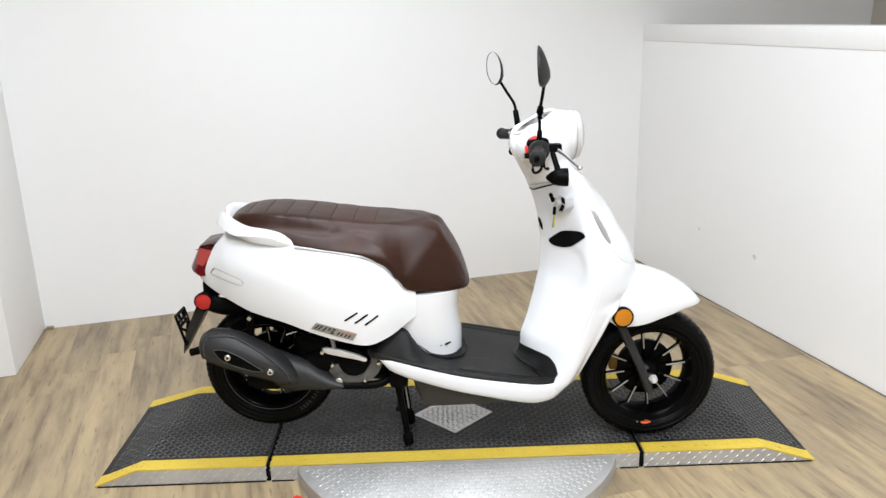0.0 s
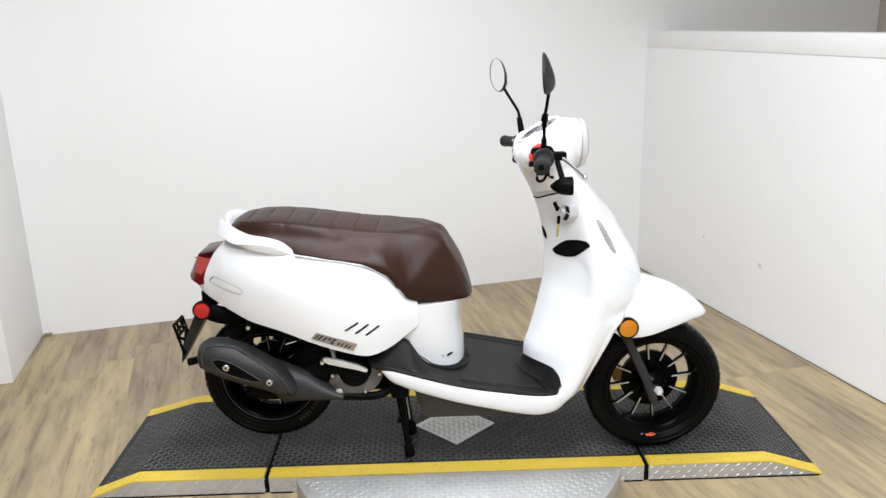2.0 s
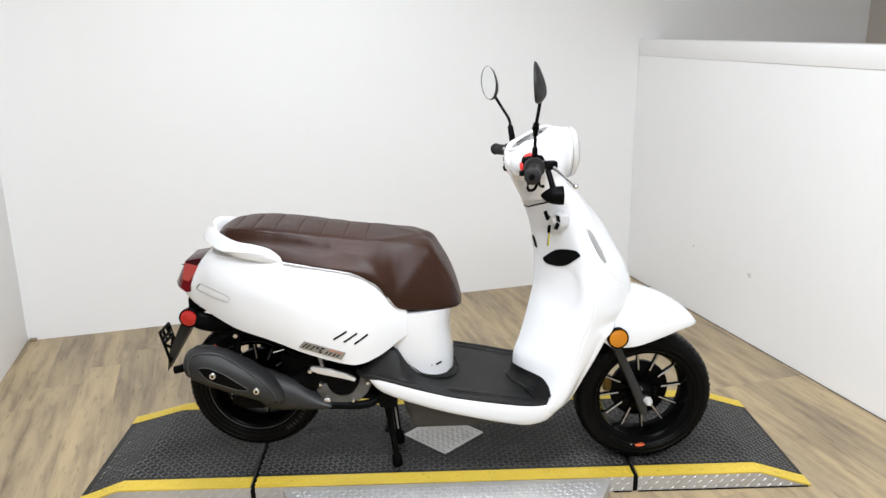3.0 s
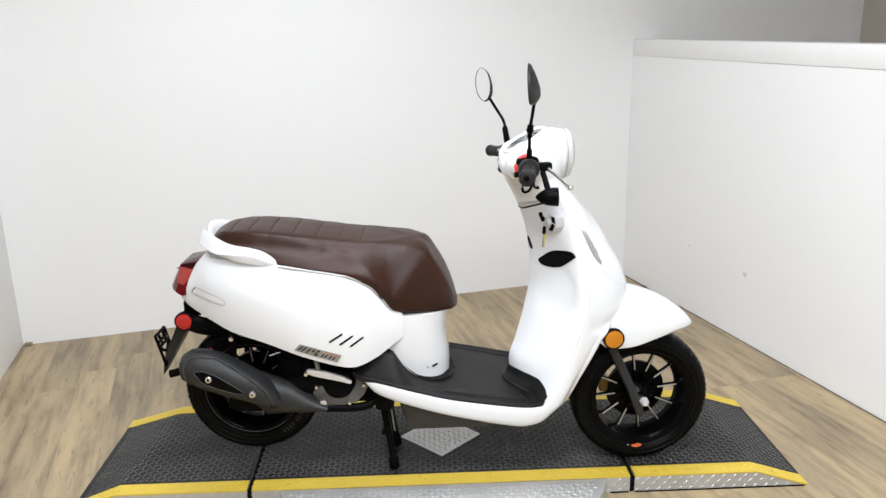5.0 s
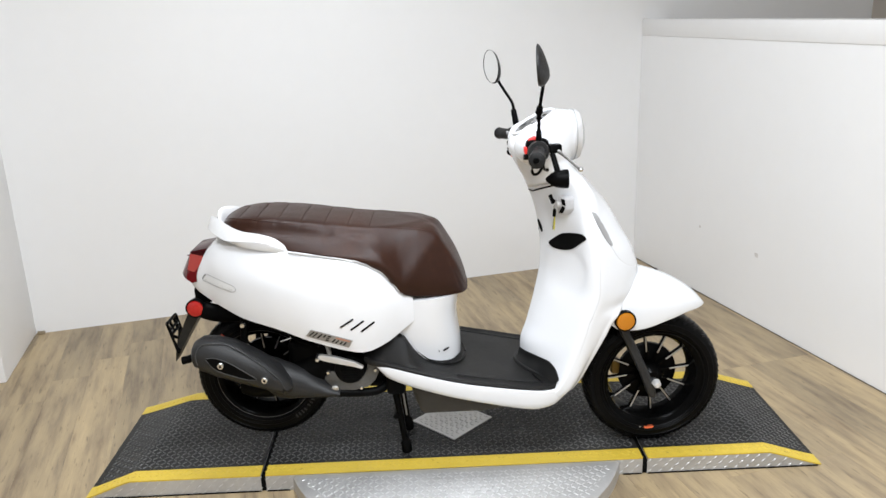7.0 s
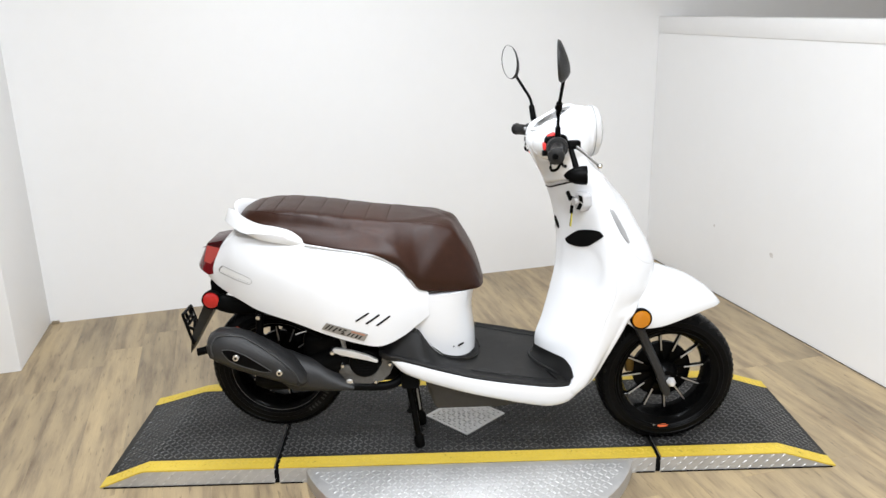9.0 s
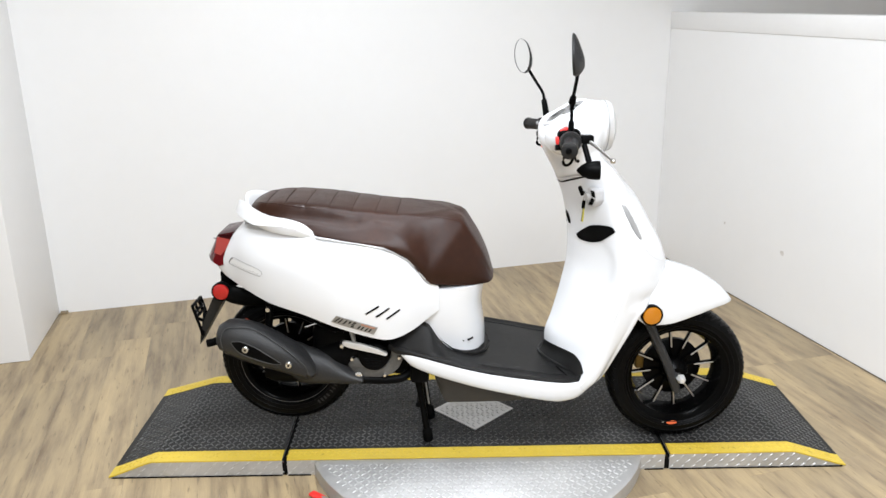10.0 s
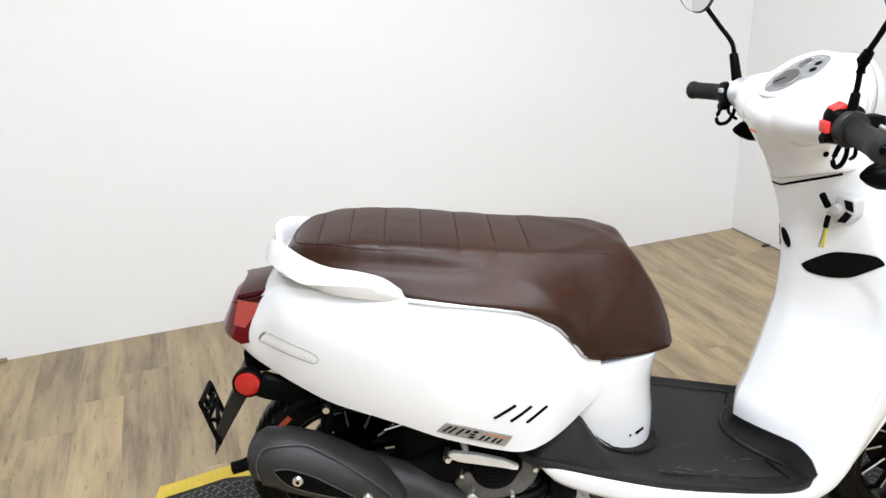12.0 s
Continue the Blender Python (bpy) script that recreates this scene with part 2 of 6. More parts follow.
def block(size, centre=(0, 0, 0), bevel=0.0, segs=2, turn=None, bm=None):
    """A box with rounded edges."""
    own = bmesh.new()
    bmesh.ops.create_cube(own, size=1)
    bmesh.ops.scale(own, vec=size, verts=own.verts)
    if bevel:
        bmesh.ops.bevel(own, geom=own.edges, offset=bevel, segments=segs, affect="EDGES", profile=0.5)
    if turn is not None:
        bmesh.ops.transform(own, matrix=turn, verts=own.verts)
    bmesh.ops.translate(own, vec=centre, verts=own.verts)
    if bm is None:
        return own
    me = bpy.data.meshes.new("joined")
    own.to_mesh(me)
    own.free()
    bm.from_mesh(me)
    bpy.data.meshes.remove(me)
    return bm


def prism(outline, depth, bevel=0.0):
    """An outline of (x, z) pairs pulled from y=0 to y=depth, with the edges eased."""
    bm = bmesh.new()
    a = [bm.verts.new((x, 0, z)) for x, z in outline]
    f = bm.faces.new(a)
    r = bmesh.ops.extrude_face_region(bm, geom=[f])
    bmesh.ops.translate(bm, vec=(0, depth, 0), verts=[g for g in r["geom"] if isinstance(g, bmesh.types.BMVert)])
    if bevel:
        bmesh.ops.bevel(bm, geom=bm.edges, offset=bevel, segments=2, affect="EDGES", profile=0.5)
    return bm


def turned(bm, m):
    bmesh.ops.transform(bm, matrix=m, verts=bm.verts)
    return bm


# ---- the room ----
def slab(name, a0, a1, b0, b1, z0, z1, mat, label, category, bevel=0.0):
    bm = block((a1 - a0, b1 - b0, z1 - z0), ((a0 + a1) / 2, (b0 + b1) / 2, (z0 + z1) / 2), bevel)
    turned(bm, Matrix.Rotation(ROOM, 4, "Z"))
    return tagged(finish(name, bm, mat), label, category, kind="structure")


FAR, OUT, BEHIND = 3.3, -3.6, -5.0
slab("wall_back", LEFT - 0.1, FAR + 0.1, BACK, BACK + 0.12, 0, CEIL, WALL, "white painted wall behind the scooter", "wall")
jut = slab("wall_side", OUT - 0.1, LEFT, STEP, BACK + 0.12, 0, CEIL, WALL, "white painted wall corner that juts into the booth", "wall", 0.006)
for v in jut.data.vertices:
    # the return face runs a little out of square
    a, b = v.co.x * math.cos(ROOM) + v.co.y * math.sin(ROOM), -v.co.x * math.sin(ROOM) + v.co.y * math.cos(ROOM)
    if a > LEFT - 0.05 and b < STEP + 0.05:
        v.co -= 0.028 * room(1, 0)
slab("wall_outer", OUT - 0.1, OUT, BEHIND, STEP - 0.002, 0, CEIL, WALL, "plain white side wall", "wall")
slab("wall_front", OUT - 0.1, FAR + 0.1, BEHIND - 0.1, BEHIND, 0, CEIL, WALL, "plain white wall", "wall")
slab("wall_far", FAR, FAR + 0.1, BEHIND, BACK - 0.002, 0, CEIL, TAN, "tan painted wall beyond the low partition", "wall")
slab("ceiling", OUT - 0.1, FAR + 0.1, BEHIND - 0.1, BACK + 0.12, CEIL, CEIL + 0.1, CEILING, "plain white ceiling", "ceiling")
PART_H = 1.395
slab("wall_partition", RIGHT, RIGHT + 0.11, -2.4, BACK - 0.002, 0, PART_H - 0.09, WALL, "white half-height partition wall with small scuffs", "wall")
slab("trim", RIGHT - 0.005, RIGHT + 0.135, -2.41, BACK - 0.003, PART_H - 0.09, PART_H, TRIMW, "white painted cap board on the partition", "trim", 0.004)
JOINT = material("dark_gap", (0.045, 0.032, 0.022), 0.8, spec=0.2)
slab("joint", RIGHT - 0.005, RIGHT - 0.001, -2.4, BACK - 0.004, -0.006, 0.0022, JOINT, "thin dark gap along the foot of the partition", "joint")
slab("floor", OUT, FAR, BEHIND, BACK, -0.12, -0.006, SUBFLOOR, "wood-look vinyl plank floor", "floor")

from mathutils.bvhtree import BVHTree

# ---- the turntable platform ----
P = 0.06
NEAR, FARY = -0.148, 0.458
ENDS = ((-1.20, -1.058, -0.99), (1.21, 1.036, 1.03))
GAPS = (-0.624, 0.622)
STRIPE = 0.058


def plate_z(x, y):
    """The platform's height: level, with a ramp at each end."""
    s = (y - NEAR) / (FARY - NEAR)
    for side, (end, near_break, far_break) in zip((-1, 1), ENDS):
        brk = near_break + (far_break - near_break) * s
        if x * side > brk * side:
            return max(0.006, P + (0.004 - P) * (x - brk) / (end - brk))
    return P


def deck(name, xs, y0, y1, lift, mat, parent, label=""):
    """A strip of the platform's top, that follows the ramps."""
    bm = bmesh.new()
    rows = []
    for x in xs:
        rows.append([bm.verts.new((x, y, plate_z(x, y) + lift)) for y in (y0, y1)])
    for a, b in zip(rows, rows[1:]):
        bm.faces.new((a[0], a[1], b[1], b[0]))
    r = bmesh.ops.extrude_face_region(bm, geom=bm.faces[:])
    bmesh.ops.translate(bm, vec=(0, 0, -0.005), verts=[g for g in r["geom"] if isinstance(g, bmesh.types.BMVert)])
    return part(name, bm, mat, parent, label, 20)


platform = thing("turntable_platform", (0, (NEAR + FARY) / 2, 0), "low black tread-plate platform with yellow edge stripes on the floor", "platform")
platform.matrix_world = Matrix()


def span(x0, x1, n=14):
    return [x0 + (x1 - x0) * i / (n - 1) for i in range(n)]


def section(name, x0, x1, ramp=0):
    """One length of the platform: body with aluminium sides, black top, two yellow stripes."""
    g = 0.008
    a, b = x0 + (g if ramp != -1 else 0), x1 - (g if ramp != 1 else 0)
    bm = bmesh.new()
    rows = []
    for x in span(a, b, 24):
        rows.append([bm.verts.new((x, y, z)) for y, z in ((NEAR, 0.0), (NEAR, plate_z(x, NEAR) - 0.005), (FARY, plate_z(x, FARY) - 0.005), (FARY, 0.0))])
    for p, q in zip(rows, rows[1:]):
        for k in range(3):
            bm.faces.new((p[k], p[k + 1], q[k + 1], q[k]))
    bm.faces.new(rows[0][::-1])
    bm.faces.new(rows[-1])
    base = part(name, bm, ALU, platform, "bare aluminium tread-plate edge", 20)
    deck("top_plate", span(a, b, 24), NEAR + STRIPE, FARY - STRIPE, 0.0, BLACKPLATE, base, "black painted tread plate")
    deck("edge_stripe", span(a, b, 24), NEAR - 0.0015, NEAR + STRIPE - 0.001, 0.0007, YELLOW, base, "worn yellow painted stripe")
    deck("edge_stripe", span(a, b, 24), FARY - STRIPE + 0.001, FARY + 0.0015, 0.0007, YELLOW, base, "worn yellow painted stripe")
    return base


ramp_l = section("ramp_section", ENDS[0][0], GAPS[0], -1)
middle = section("middle_section", GAPS[0], GAPS[1])
ramp_r = section("ramp_section", GAPS[1], ENDS[1][0], 1)
# dark filler blocks added so that the open gaps read black
for x in GAPS:
    part("gap_filler", block((0.020, FARY - NEAR - 0.004, 0.050), (x, (NEAR + FARY) / 2, 0.025), 0.002, 1), DARK, platform, "black filler block inside the gap")
# thin black strips added along the foot, as the platform's contact shadow
for x0, x1 in ((ENDS[0][0] + 0.01, GAPS[0] - 0.01), (GAPS[0] + 0.01, -0.54), (0.55, GAPS[1] - 0.01), (GAPS[1] + 0.01, ENDS[1][0] - 0.01)):
    part("contact_shadow", block((x1 - x0, 0.010, 0.0035), ((x0 + x1) / 2, NEAR + 0.001, 0.00175), 0.001, 1), DARK, platform, "thin black strip in place of the contact shadow")

# round turntable plate that shows in front of the platform
DISC = (0.005, 0.047, 0.567)


def disc_part():
    bm = bmesh.new()
    a0 = math.asin((NEAR - 0.004 - DISC[1]) / DISC[2])
    angles = [math.pi - a0 + (math.pi + 2 * a0) * k / 40 for k in range(41)]
    outline = [(DISC[0] + DISC[2] * math.cos(t), DISC[1] + DISC[2] * math.sin(t)) for t in angles]
    inner = [(DISC[0] + (DISC[2] - 0.012) * math.cos(t), DISC[1] + (DISC[2] - 0.012) * math.sin(t)) for t in angles]
    top = [bm.verts.new((x, min(y, NEAR - 0.004), 0.055)) for x, y in inner]
    mid = [bm.verts.new((x, y, 0.047)) for x, y in outline]
    low = [bm.verts.new((x, y, 0.0)) for x, y in outline]
    bm.faces.new(top)
    bm.faces.new(low[::-1])
    for p, q in ((top, mid), (mid, low)):
        for i in range(len(p)):
            j = (i + 1) % len(p)
            bm.faces.new((p[i], p[j], q[j], q[i]))
    return bm


turn_disc = part("turntable_disc", disc_part(), ALU, platform, "bare aluminium tread-plate turntable")
bm = block((0.205, 0.205, 0.004), (0, 0, 0), 0.001, 1, Matrix.Rotation(math.radians(45), 4, "Z"))
bmesh.ops.translate(bm, vec=(0.004, 0.158, P + 0.0015), verts=bm.verts)
part("centre_plate", bm, ALUBAR, middle, "bright square aluminium plate set in the black top")

# ---- the scooter ----
YAW = -2.2
scooter = thing("scooter", (0, 0, P), "white step-through motor scooter with brown seat on its centre stand", "scooter")
scooter.matrix_world = Matrix.Translation((0.67, 0, P)) @ Matrix.Rotation(radians(YAW), 4, "Z") @ Matrix.Translation((-0.67, 0, 0))
DROP = Matrix.Translation((0, 0, -P))


def sp(name, bm, mat, parent=None, label="", sharp=35):
    """A part of the scooter, drawn at its height over the floor."""
    turned(bm, DROP)
    return part(name, bm, mat, parent or scooter, label, sharp)


# rear side panels
COWL_T = ((-0.815, 0.692), (-0.79, 0.735), (-0.755, 0.778), (-0.70, 0.815), (-0.60, 0.815), (-0.50, 0.808), (-0.336, 0.787), (-0.25, 0.768), (-0.20, 0.745), (-0.167, 0.708), (-0.142, 0.674), (-0.125, 0.652), (-0.108, 0.640))
COWL_B = ((-0.815, 0.668), (-0.79, 0.652), (-0.755, 0.635), (-0.70, 0.616), (-0.63, 0.591), (-0.526, 0.570), (-0.42, 0.536), (-0.315, 0.503), (-0.256, 0.492), (-0.193, 0.510), (-0.143, 0.540), (-0.125, 0.552), (-0.108, 0.563))
COWL_W = ((-0.815, 0.055), (-0.79, 0.078), (-0.755, 0.10), (-0.70, 0.14), (-0.60, 0.19), (-0.50, 0.225), (-0.40, 0.243), (-0.30, 0.243), (-0.22, 0.222), (-0.17, 0.193), (-0.135, 0.168), (-0.108, 0.1555))


def cowl_v(u, s):
    """The side panel's half width at u, from its top edge (s=0) to its lower edge (1)."""
    w = smooth_curve(u, COWL_W)
    k = max(0.0, min(1.0, (u + 0.20) / 0.085))
    k = k * k * (3 - 2 * k)
    top, low = 0.80 + 0.195 * k, 0.93 + 0.05 * k
    if s < 0.5:
        return w * (1 - (1 - top) * ((0.5 - s) / 0.5) ** 2.2)
    return w * (1 - (1 - low) * ((s - 0.5) / 0.5) ** 2.2)


def cowl(side):
    bm = bmesh.new()
    rows = []
    for i in range(55):
        u = -0.815 + (0.815 - 0.108) * i / 54
        zt, zb = smooth_curve(u, COWL_T), smooth_curve(u, COWL_B)
        vt, vb = cowl_v(u, 0), cowl_v(u, 1)
        row = [(u, 0.0, zt + 0.010), (u, vt * 0.6, zt + 0.009), (u, vt * 0.92, zt + 0.004)]
        row += [(u, cowl_v(u, s / 18), zt + (zb - zt) * s / 18) for s in range(19)]
        row += [(u, vb - 0.006, zb - 0.002), (u, vb - 0.010, zb + 0.004), (u, vb - 0.014, zb + 0.03)]
        rows.append([bm.verts.new((x, y * side, z)) for x, y, z in row])
    for a, b in zip(rows, rows[1:]):
        for k in range(len(a) - 1):
            bm.faces.new((a[k], a[k + 1], b[k + 1], b[k]))
    bm.faces.new(rows[0])
    return bm


panels = {s: sp("side_panel", cowl(s), WHITE, label="glossy white side panel") for s in (-1, 1)}

# seat
SEAT_C = ((-0.706, 0.852), (-0.69, 0.874), (-0.65, 0.890), (-0.576, 0.897), (-0.466, 0.889), (-0.356, 0.874), (-0.247, 0.860), (-0.137, 0.848), (-0.082, 0.843), (-0.045, 0.832), (-0.009, 0.794), (0.026, 0.736), (0.05, 0.675), (0.06, 0.640))
SEAT_S = ((-0.706, 0.850), (-0.66, 0.870), (-0.50, 0.853), (-0.34, 0.838), (-0.20, 0.843), (-0.10, 0.838), (-0.04, 0.812), (0.0, 0.765), (0.03, 0.70), (0.06, 0.634))
SEAT_B = ((-0.706, 0.838), (-0.66, 0.834), (-0.617, 0.828), (-0.514, 0.808), (-0.456, 0.797), (-0.343, 0.779), (-0.256, 0.760), (-0.204, 0.738), (-0.17, 0.702), (-0.145, 0.666), (-0.10, 0.646), (0.0, 0.632), (0.06, 0.630))
SEAT_WS = ((-0.706, 0.02), (-0.69, 0.065), (-0.65, 0.105), (-0.55, 0.132), (-0.40, 0.138), (-0.25, 0.125), (-0.15, 0.112), (-0.08, 0.105), (-0.03, 0.10), (0.02, 0.098), (0.045, 0.086), (0.056, 0.066), (0.062, 0.03))
SEAT_WB = ((-0.706, 0.03), (-0.69, 0.075), (-0.65, 0.115), (-0.55, 0.155), (-0.45, 0.178), (-0.34, 0.188), (-0.25, 0.188), (-0.17, 0.178), (-0.10, 0.158), (-0.03, 0.132), (0.02, 0.112), (0.045, 0.096), (0.056, 0.075), (0.062, 0.035))
SEAMS = (-0.635, -0.575, -0.51, -0.44, -0.37, -0.30, -0.235)


def seat_ring(u):
    zc, zs, zb = smooth_curve(u, SEAT_C), smooth_curve(u, SEAT_S), smooth_curve(u, SEAT_B)
    ws, wb = smooth_curve(u, SEAT_WS), smooth_curve(u, SEAT_WB)
    dip = sum(0.0017 * math.exp(-((u - c) / 0.008) ** 2) for c in SEAMS)
    puff = 0.0025 - 0.0012 * math.exp(-min(abs(u - c) for c in SEAMS) / 0.012)
    zs = min(zs, zc - 0.004)
    half = [(0, zc + puff - dip), (ws * 0.45, zc - 0.001 + puff - dip), (ws * 0.84, zc * 0.82 + zs * 0.18 - dip * 0.8), (ws, zs - dip * 0.3),
            (ws + (wb - ws) * 0.45 + 0.004, zs + (zb - zs) * 0.30), (wb * 0.99 + 0.004, zs + (zb - zs) * 0.72), (wb, zb + 0.006), (wb - 0.008, zb), (wb * 0.5, zb - 0.002), (0, zb - 0.002)]
    pts = spline([(u, -v, z) for v, z in half], 46)
    return pts + [Vector((p.x, -p.y, p.z)) for p in pts[-2:0:-1]]


CREASE = ((-0.692, 0.0, 0.886), (-0.690, 0.030, 0.885), (-0.674, 0.066, 0.889), (-0.644, 0.088, 0.894), (-0.563, 0.116, 0.888), (-0.482, 0.123, 0.879), (-0.414, 0.128, 0.864), (-0.334, 0.133, 0.843), (-0.267, 0.124, 0.846), (-0.227, 0.115, 0.851), (-0.161, 0.085, 0.855), (-0.109, 0.040, 0.852), (-0.075, 0.0, 0.846))
FOLD = ((-0.334, 0.133, 0.841), (-0.293, 0.141, 0.831), (-0.252, 0.157, 0.817), (-0.212, 0.173, 0.790), (-0.180, 0.182, 0.746), (-0.162, 0.180, 0.706))
NOSE = ((-0.045, 0.045, 0.830), (-0.032, 0.076, 0.816), (-0.067, 0.126, 0.771), (-0.109, 0.157, 0.718), (-0.131, 0.171, 0.674))
seat_us = sorted({round(-0.706 + 0.768 * i / 150, 4) for i in range(151)} | {0.0605, 0.0613, -0.7045})
bm = loft([seat_ring(u) for u in seat_us])
bmesh.ops.recalc_face_normals(bm, faces=bm.faces)
bm.normal_update()
at = np.array([(v.co.x, abs(v.co.y), v.co.z) for v in bm.verts])
lift = np.zeros(len(at))
for line, height, reach, sharp_p in ((CREASE, 0.0036, 0.018, 1.25), (FOLD, 0.0058, 0.026, 1.2), (NOSE, 0.0052, 0.028, 1.8)):
    pts = np.array([tuple(p) for p in spline(line, 60)])
    far = np.min(np.linalg.norm(at[:, None, :] - pts[None], axis=2), axis=1)
    grow = np.clip((at[:, 0] + 0.64) / 0.22, 0.35, 1.0) if line is CREASE else 1.0
    lift = np.maximum(lift, grow * height * np.exp(-(far / reach) ** sharp_p))
for v, n, h in zip(bm.verts, [v.normal.copy() for v in bm.verts], lift):
    v.co += n * float(h)
seat_skin = BVHTree.FromBMesh(bm)
seat = sp("seat", bm, LEATHER, label="brown leather-look seat with stitched flutes", sharp=60)

for side in (-1, 1):
    pts = [seat_skin.find_nearest(Vector((p.x, side * p.y, p.z)))[0] for p in spline(CREASE[:6], 70)]
    sp("seat_welt", tube(pts, [0.0016 * min(1, 0.2 + (69 - i) / 20) for i in range(70)], 6), LEATHER, seat, "stitched welt round the fluted top")

# column under the seat front
def superring(cu, a, b, z, n=40, p=2.6, tilt=0.0):
    out = []
    for k in range(n):
        t = 2 * math.pi * k / n
        c, s = math.cos(t), math.sin(t)
        out.append(Vector((cu + a * math.copysign(abs(c) ** (2 / p), c), b * math.copysign(abs(s) ** (2 / p), s), z + tilt * c)))
    return out


COL_F = ((0.37, 0.034), (0.42, 0.036), (0.46, 0.035), (0.50, 0.030), (0.557, 0.026), (0.61, 0.034), (0.64, 0.042))
COL_W = ((0.37, 0.122), (0.43, 0.130), (0.50, 0.141), (0.55, 0.149), (0.60, 0.154), (0.64, 0.157))
rings = []
for k in range(15):
    z = 0.37 + 0.262 * k / 14
    f = smooth_curve(z, COL_F)
    rings.append(superring((f - 0.24) / 2, (f + 0.24) / 2, smooth_curve(z, COL_W), z))
sp("seat_column", loft(rings), WHITE, label="white panel under the seat nose")

# floor mat and floorboard
MAT_Z = ((-0.27, 0.450), (-0.225, 0.492), (-0.17, 0.530), (-0.145, 0.522), (-0.115, 0.466), (-0.08, 0.424), (-0.03, 0.402), (0.03, 0.389), (0.15, 0.368), (0.25, 0.352), (0.33, 0.345), (0.365, 0.352))
MAT_E = ((-0.27, 0.447), (-0.225, 0.445), (-0.17, 0.434), (-0.08, 0.412), (-0.03, 0.399), (0.03, 0.386), (0.15, 0.366), (0.25, 0.350), (0.30, 0.345), (0.34, 0.350), (0.365, 0.362))
MAT_W = ((-0.27, 0.160), (-0.24, 0.190), (-0.18, 0.203), (-0.08, 0.214), (0.03, 0.220), (0.18, 0.214), (0.26, 0.207), (0.30, 0.199), (0.33, 0.184), (0.35, 0.165), (0.365, 0.12))
rows = []
for i in range(45):
    u = -0.27 + 0.634 * i / 44
    w, zc, ze = smooth_curve(u, MAT_W), smooth_curve(u, MAT_Z), smooth_curve(u, MAT_E)
    half = [(0, zc), (w * 0.5, zc), (w * 0.78, zc + (ze - zc) * 0.15), (w - 0.016, ze + (zc - ze) * 0.25), (w - 0.010, ze + 0.004), (w - 0.003, ze + 0.004), (w, ze - 0.002), (w - 0.003, ze - 0.016), (w * 0.5, ze - 0.02), (0, ze - 0.02)]
    rows.append([Vector((u, -v, z)) for v, z in half] + [Vector((u, v, z)) for v, z in half[-2:0:-1]])
sp("floor_mat", loft(rows), MAT, label="black ribbed rubber foot mat")

BOARD_T = ((-0.235, 0.440), (-0.17, 0.427), (-0.08, 0.405), (0.03, 0.380), (0.15, 0.358), (0.25, 0.343), (0.32, 0.335), (0.36, 0.332))
BOARD_B = ((-0.235, 0.432), (-0.205, 0.390), (-0.17, 0.372), (-0.074, 0.341), (0.09, 0.300), (0.20, 0.276), (0.27, 0.265), (0.315, 0.270), (0.345, 0.288), (0.375, 0.318))
BOARD_W = ((-0.235, 0.188), (-0.18, 0.204), (-0.08, 0.216), (0.03, 0.223), (0.18, 0.218), (0.27, 0.209), (0.31, 0.201), (0.345, 0.188), (0.375, 0.168))
rows = []
for i in range(37):
    u = -0.235 + 0.610 * i / 36
    w, zt, zb = smooth_curve(u, BOARD_W), smooth_curve(u, BOARD_T), smooth_curve(u, BOARD_B)
    h = zt - zb
    half = [(0, zt), (w - 0.007, zt), (w - 0.0015, zt - 0.003), (w, zt - 0.18 * h), (w - 0.002, zt - 0.6 * h), (w - 0.010, zb + 0.14 * h), (w - 0.024, zb), (0, zb)]
    rows.append([Vector((u, -v, z)) for v, z in half] + [Vector((u, v, z)) for v, z in half[-2:0:-1]])
sp("floorboard", loft(rows), WHITE, label="white floorboard edge")

rows = []
for u, zb, zt, w in ((-0.125, 0.335, 0.365, 0.165), (-0.118, 0.310, 0.365, 0.17), (-0.096, 0.256, 0.36, 0.17), (-0.086, 0.247, 0.355, 0.17), (0.10, 0.249, 0.32, 0.165), (0.21, 0.258, 0.30, 0.155), (0.27, 0.268, 0.29, 0.14)):
    rows.append([Vector((u, v, z)) for v, z in ((-w, zt), (-w - 0.004, (zt + zb) / 2), (-w + 0.012, zb), (w - 0.012, zb), (w + 0.004, (zt + zb) / 2), (w, zt))])
sp("belly_panel", loft(rows), BELLY, label="dark brown-black plastic under the floorboard")

# raised lines on the mat
for side in (-1, 1):
    pts = []
    for i in range(25):
        u = 0.02 + 0.27 * i / 24
        w = smooth_curve(u, MAT_W) - 0.040
        pts.append(Vector((u, side * w, smooth_curve(u, MAT_E) * 0.4 + smooth_curve(u, MAT_Z) * 0.6 + 0.0015)))
    sp("mat_ridge", tube(pts, 0.0018, 6), MAT, bpy.data.objects["floor_mat"], "thin raised line")
    pts = [Vector((0.262, side * 0.115, 0.3535)), Vector((0.288, side * 0.168, 0.3475))]
    sp("mat_ridge", tube(pts, 0.0020, 6), BLACK, bpy.data.objects["floor_mat"], "thin raised line")

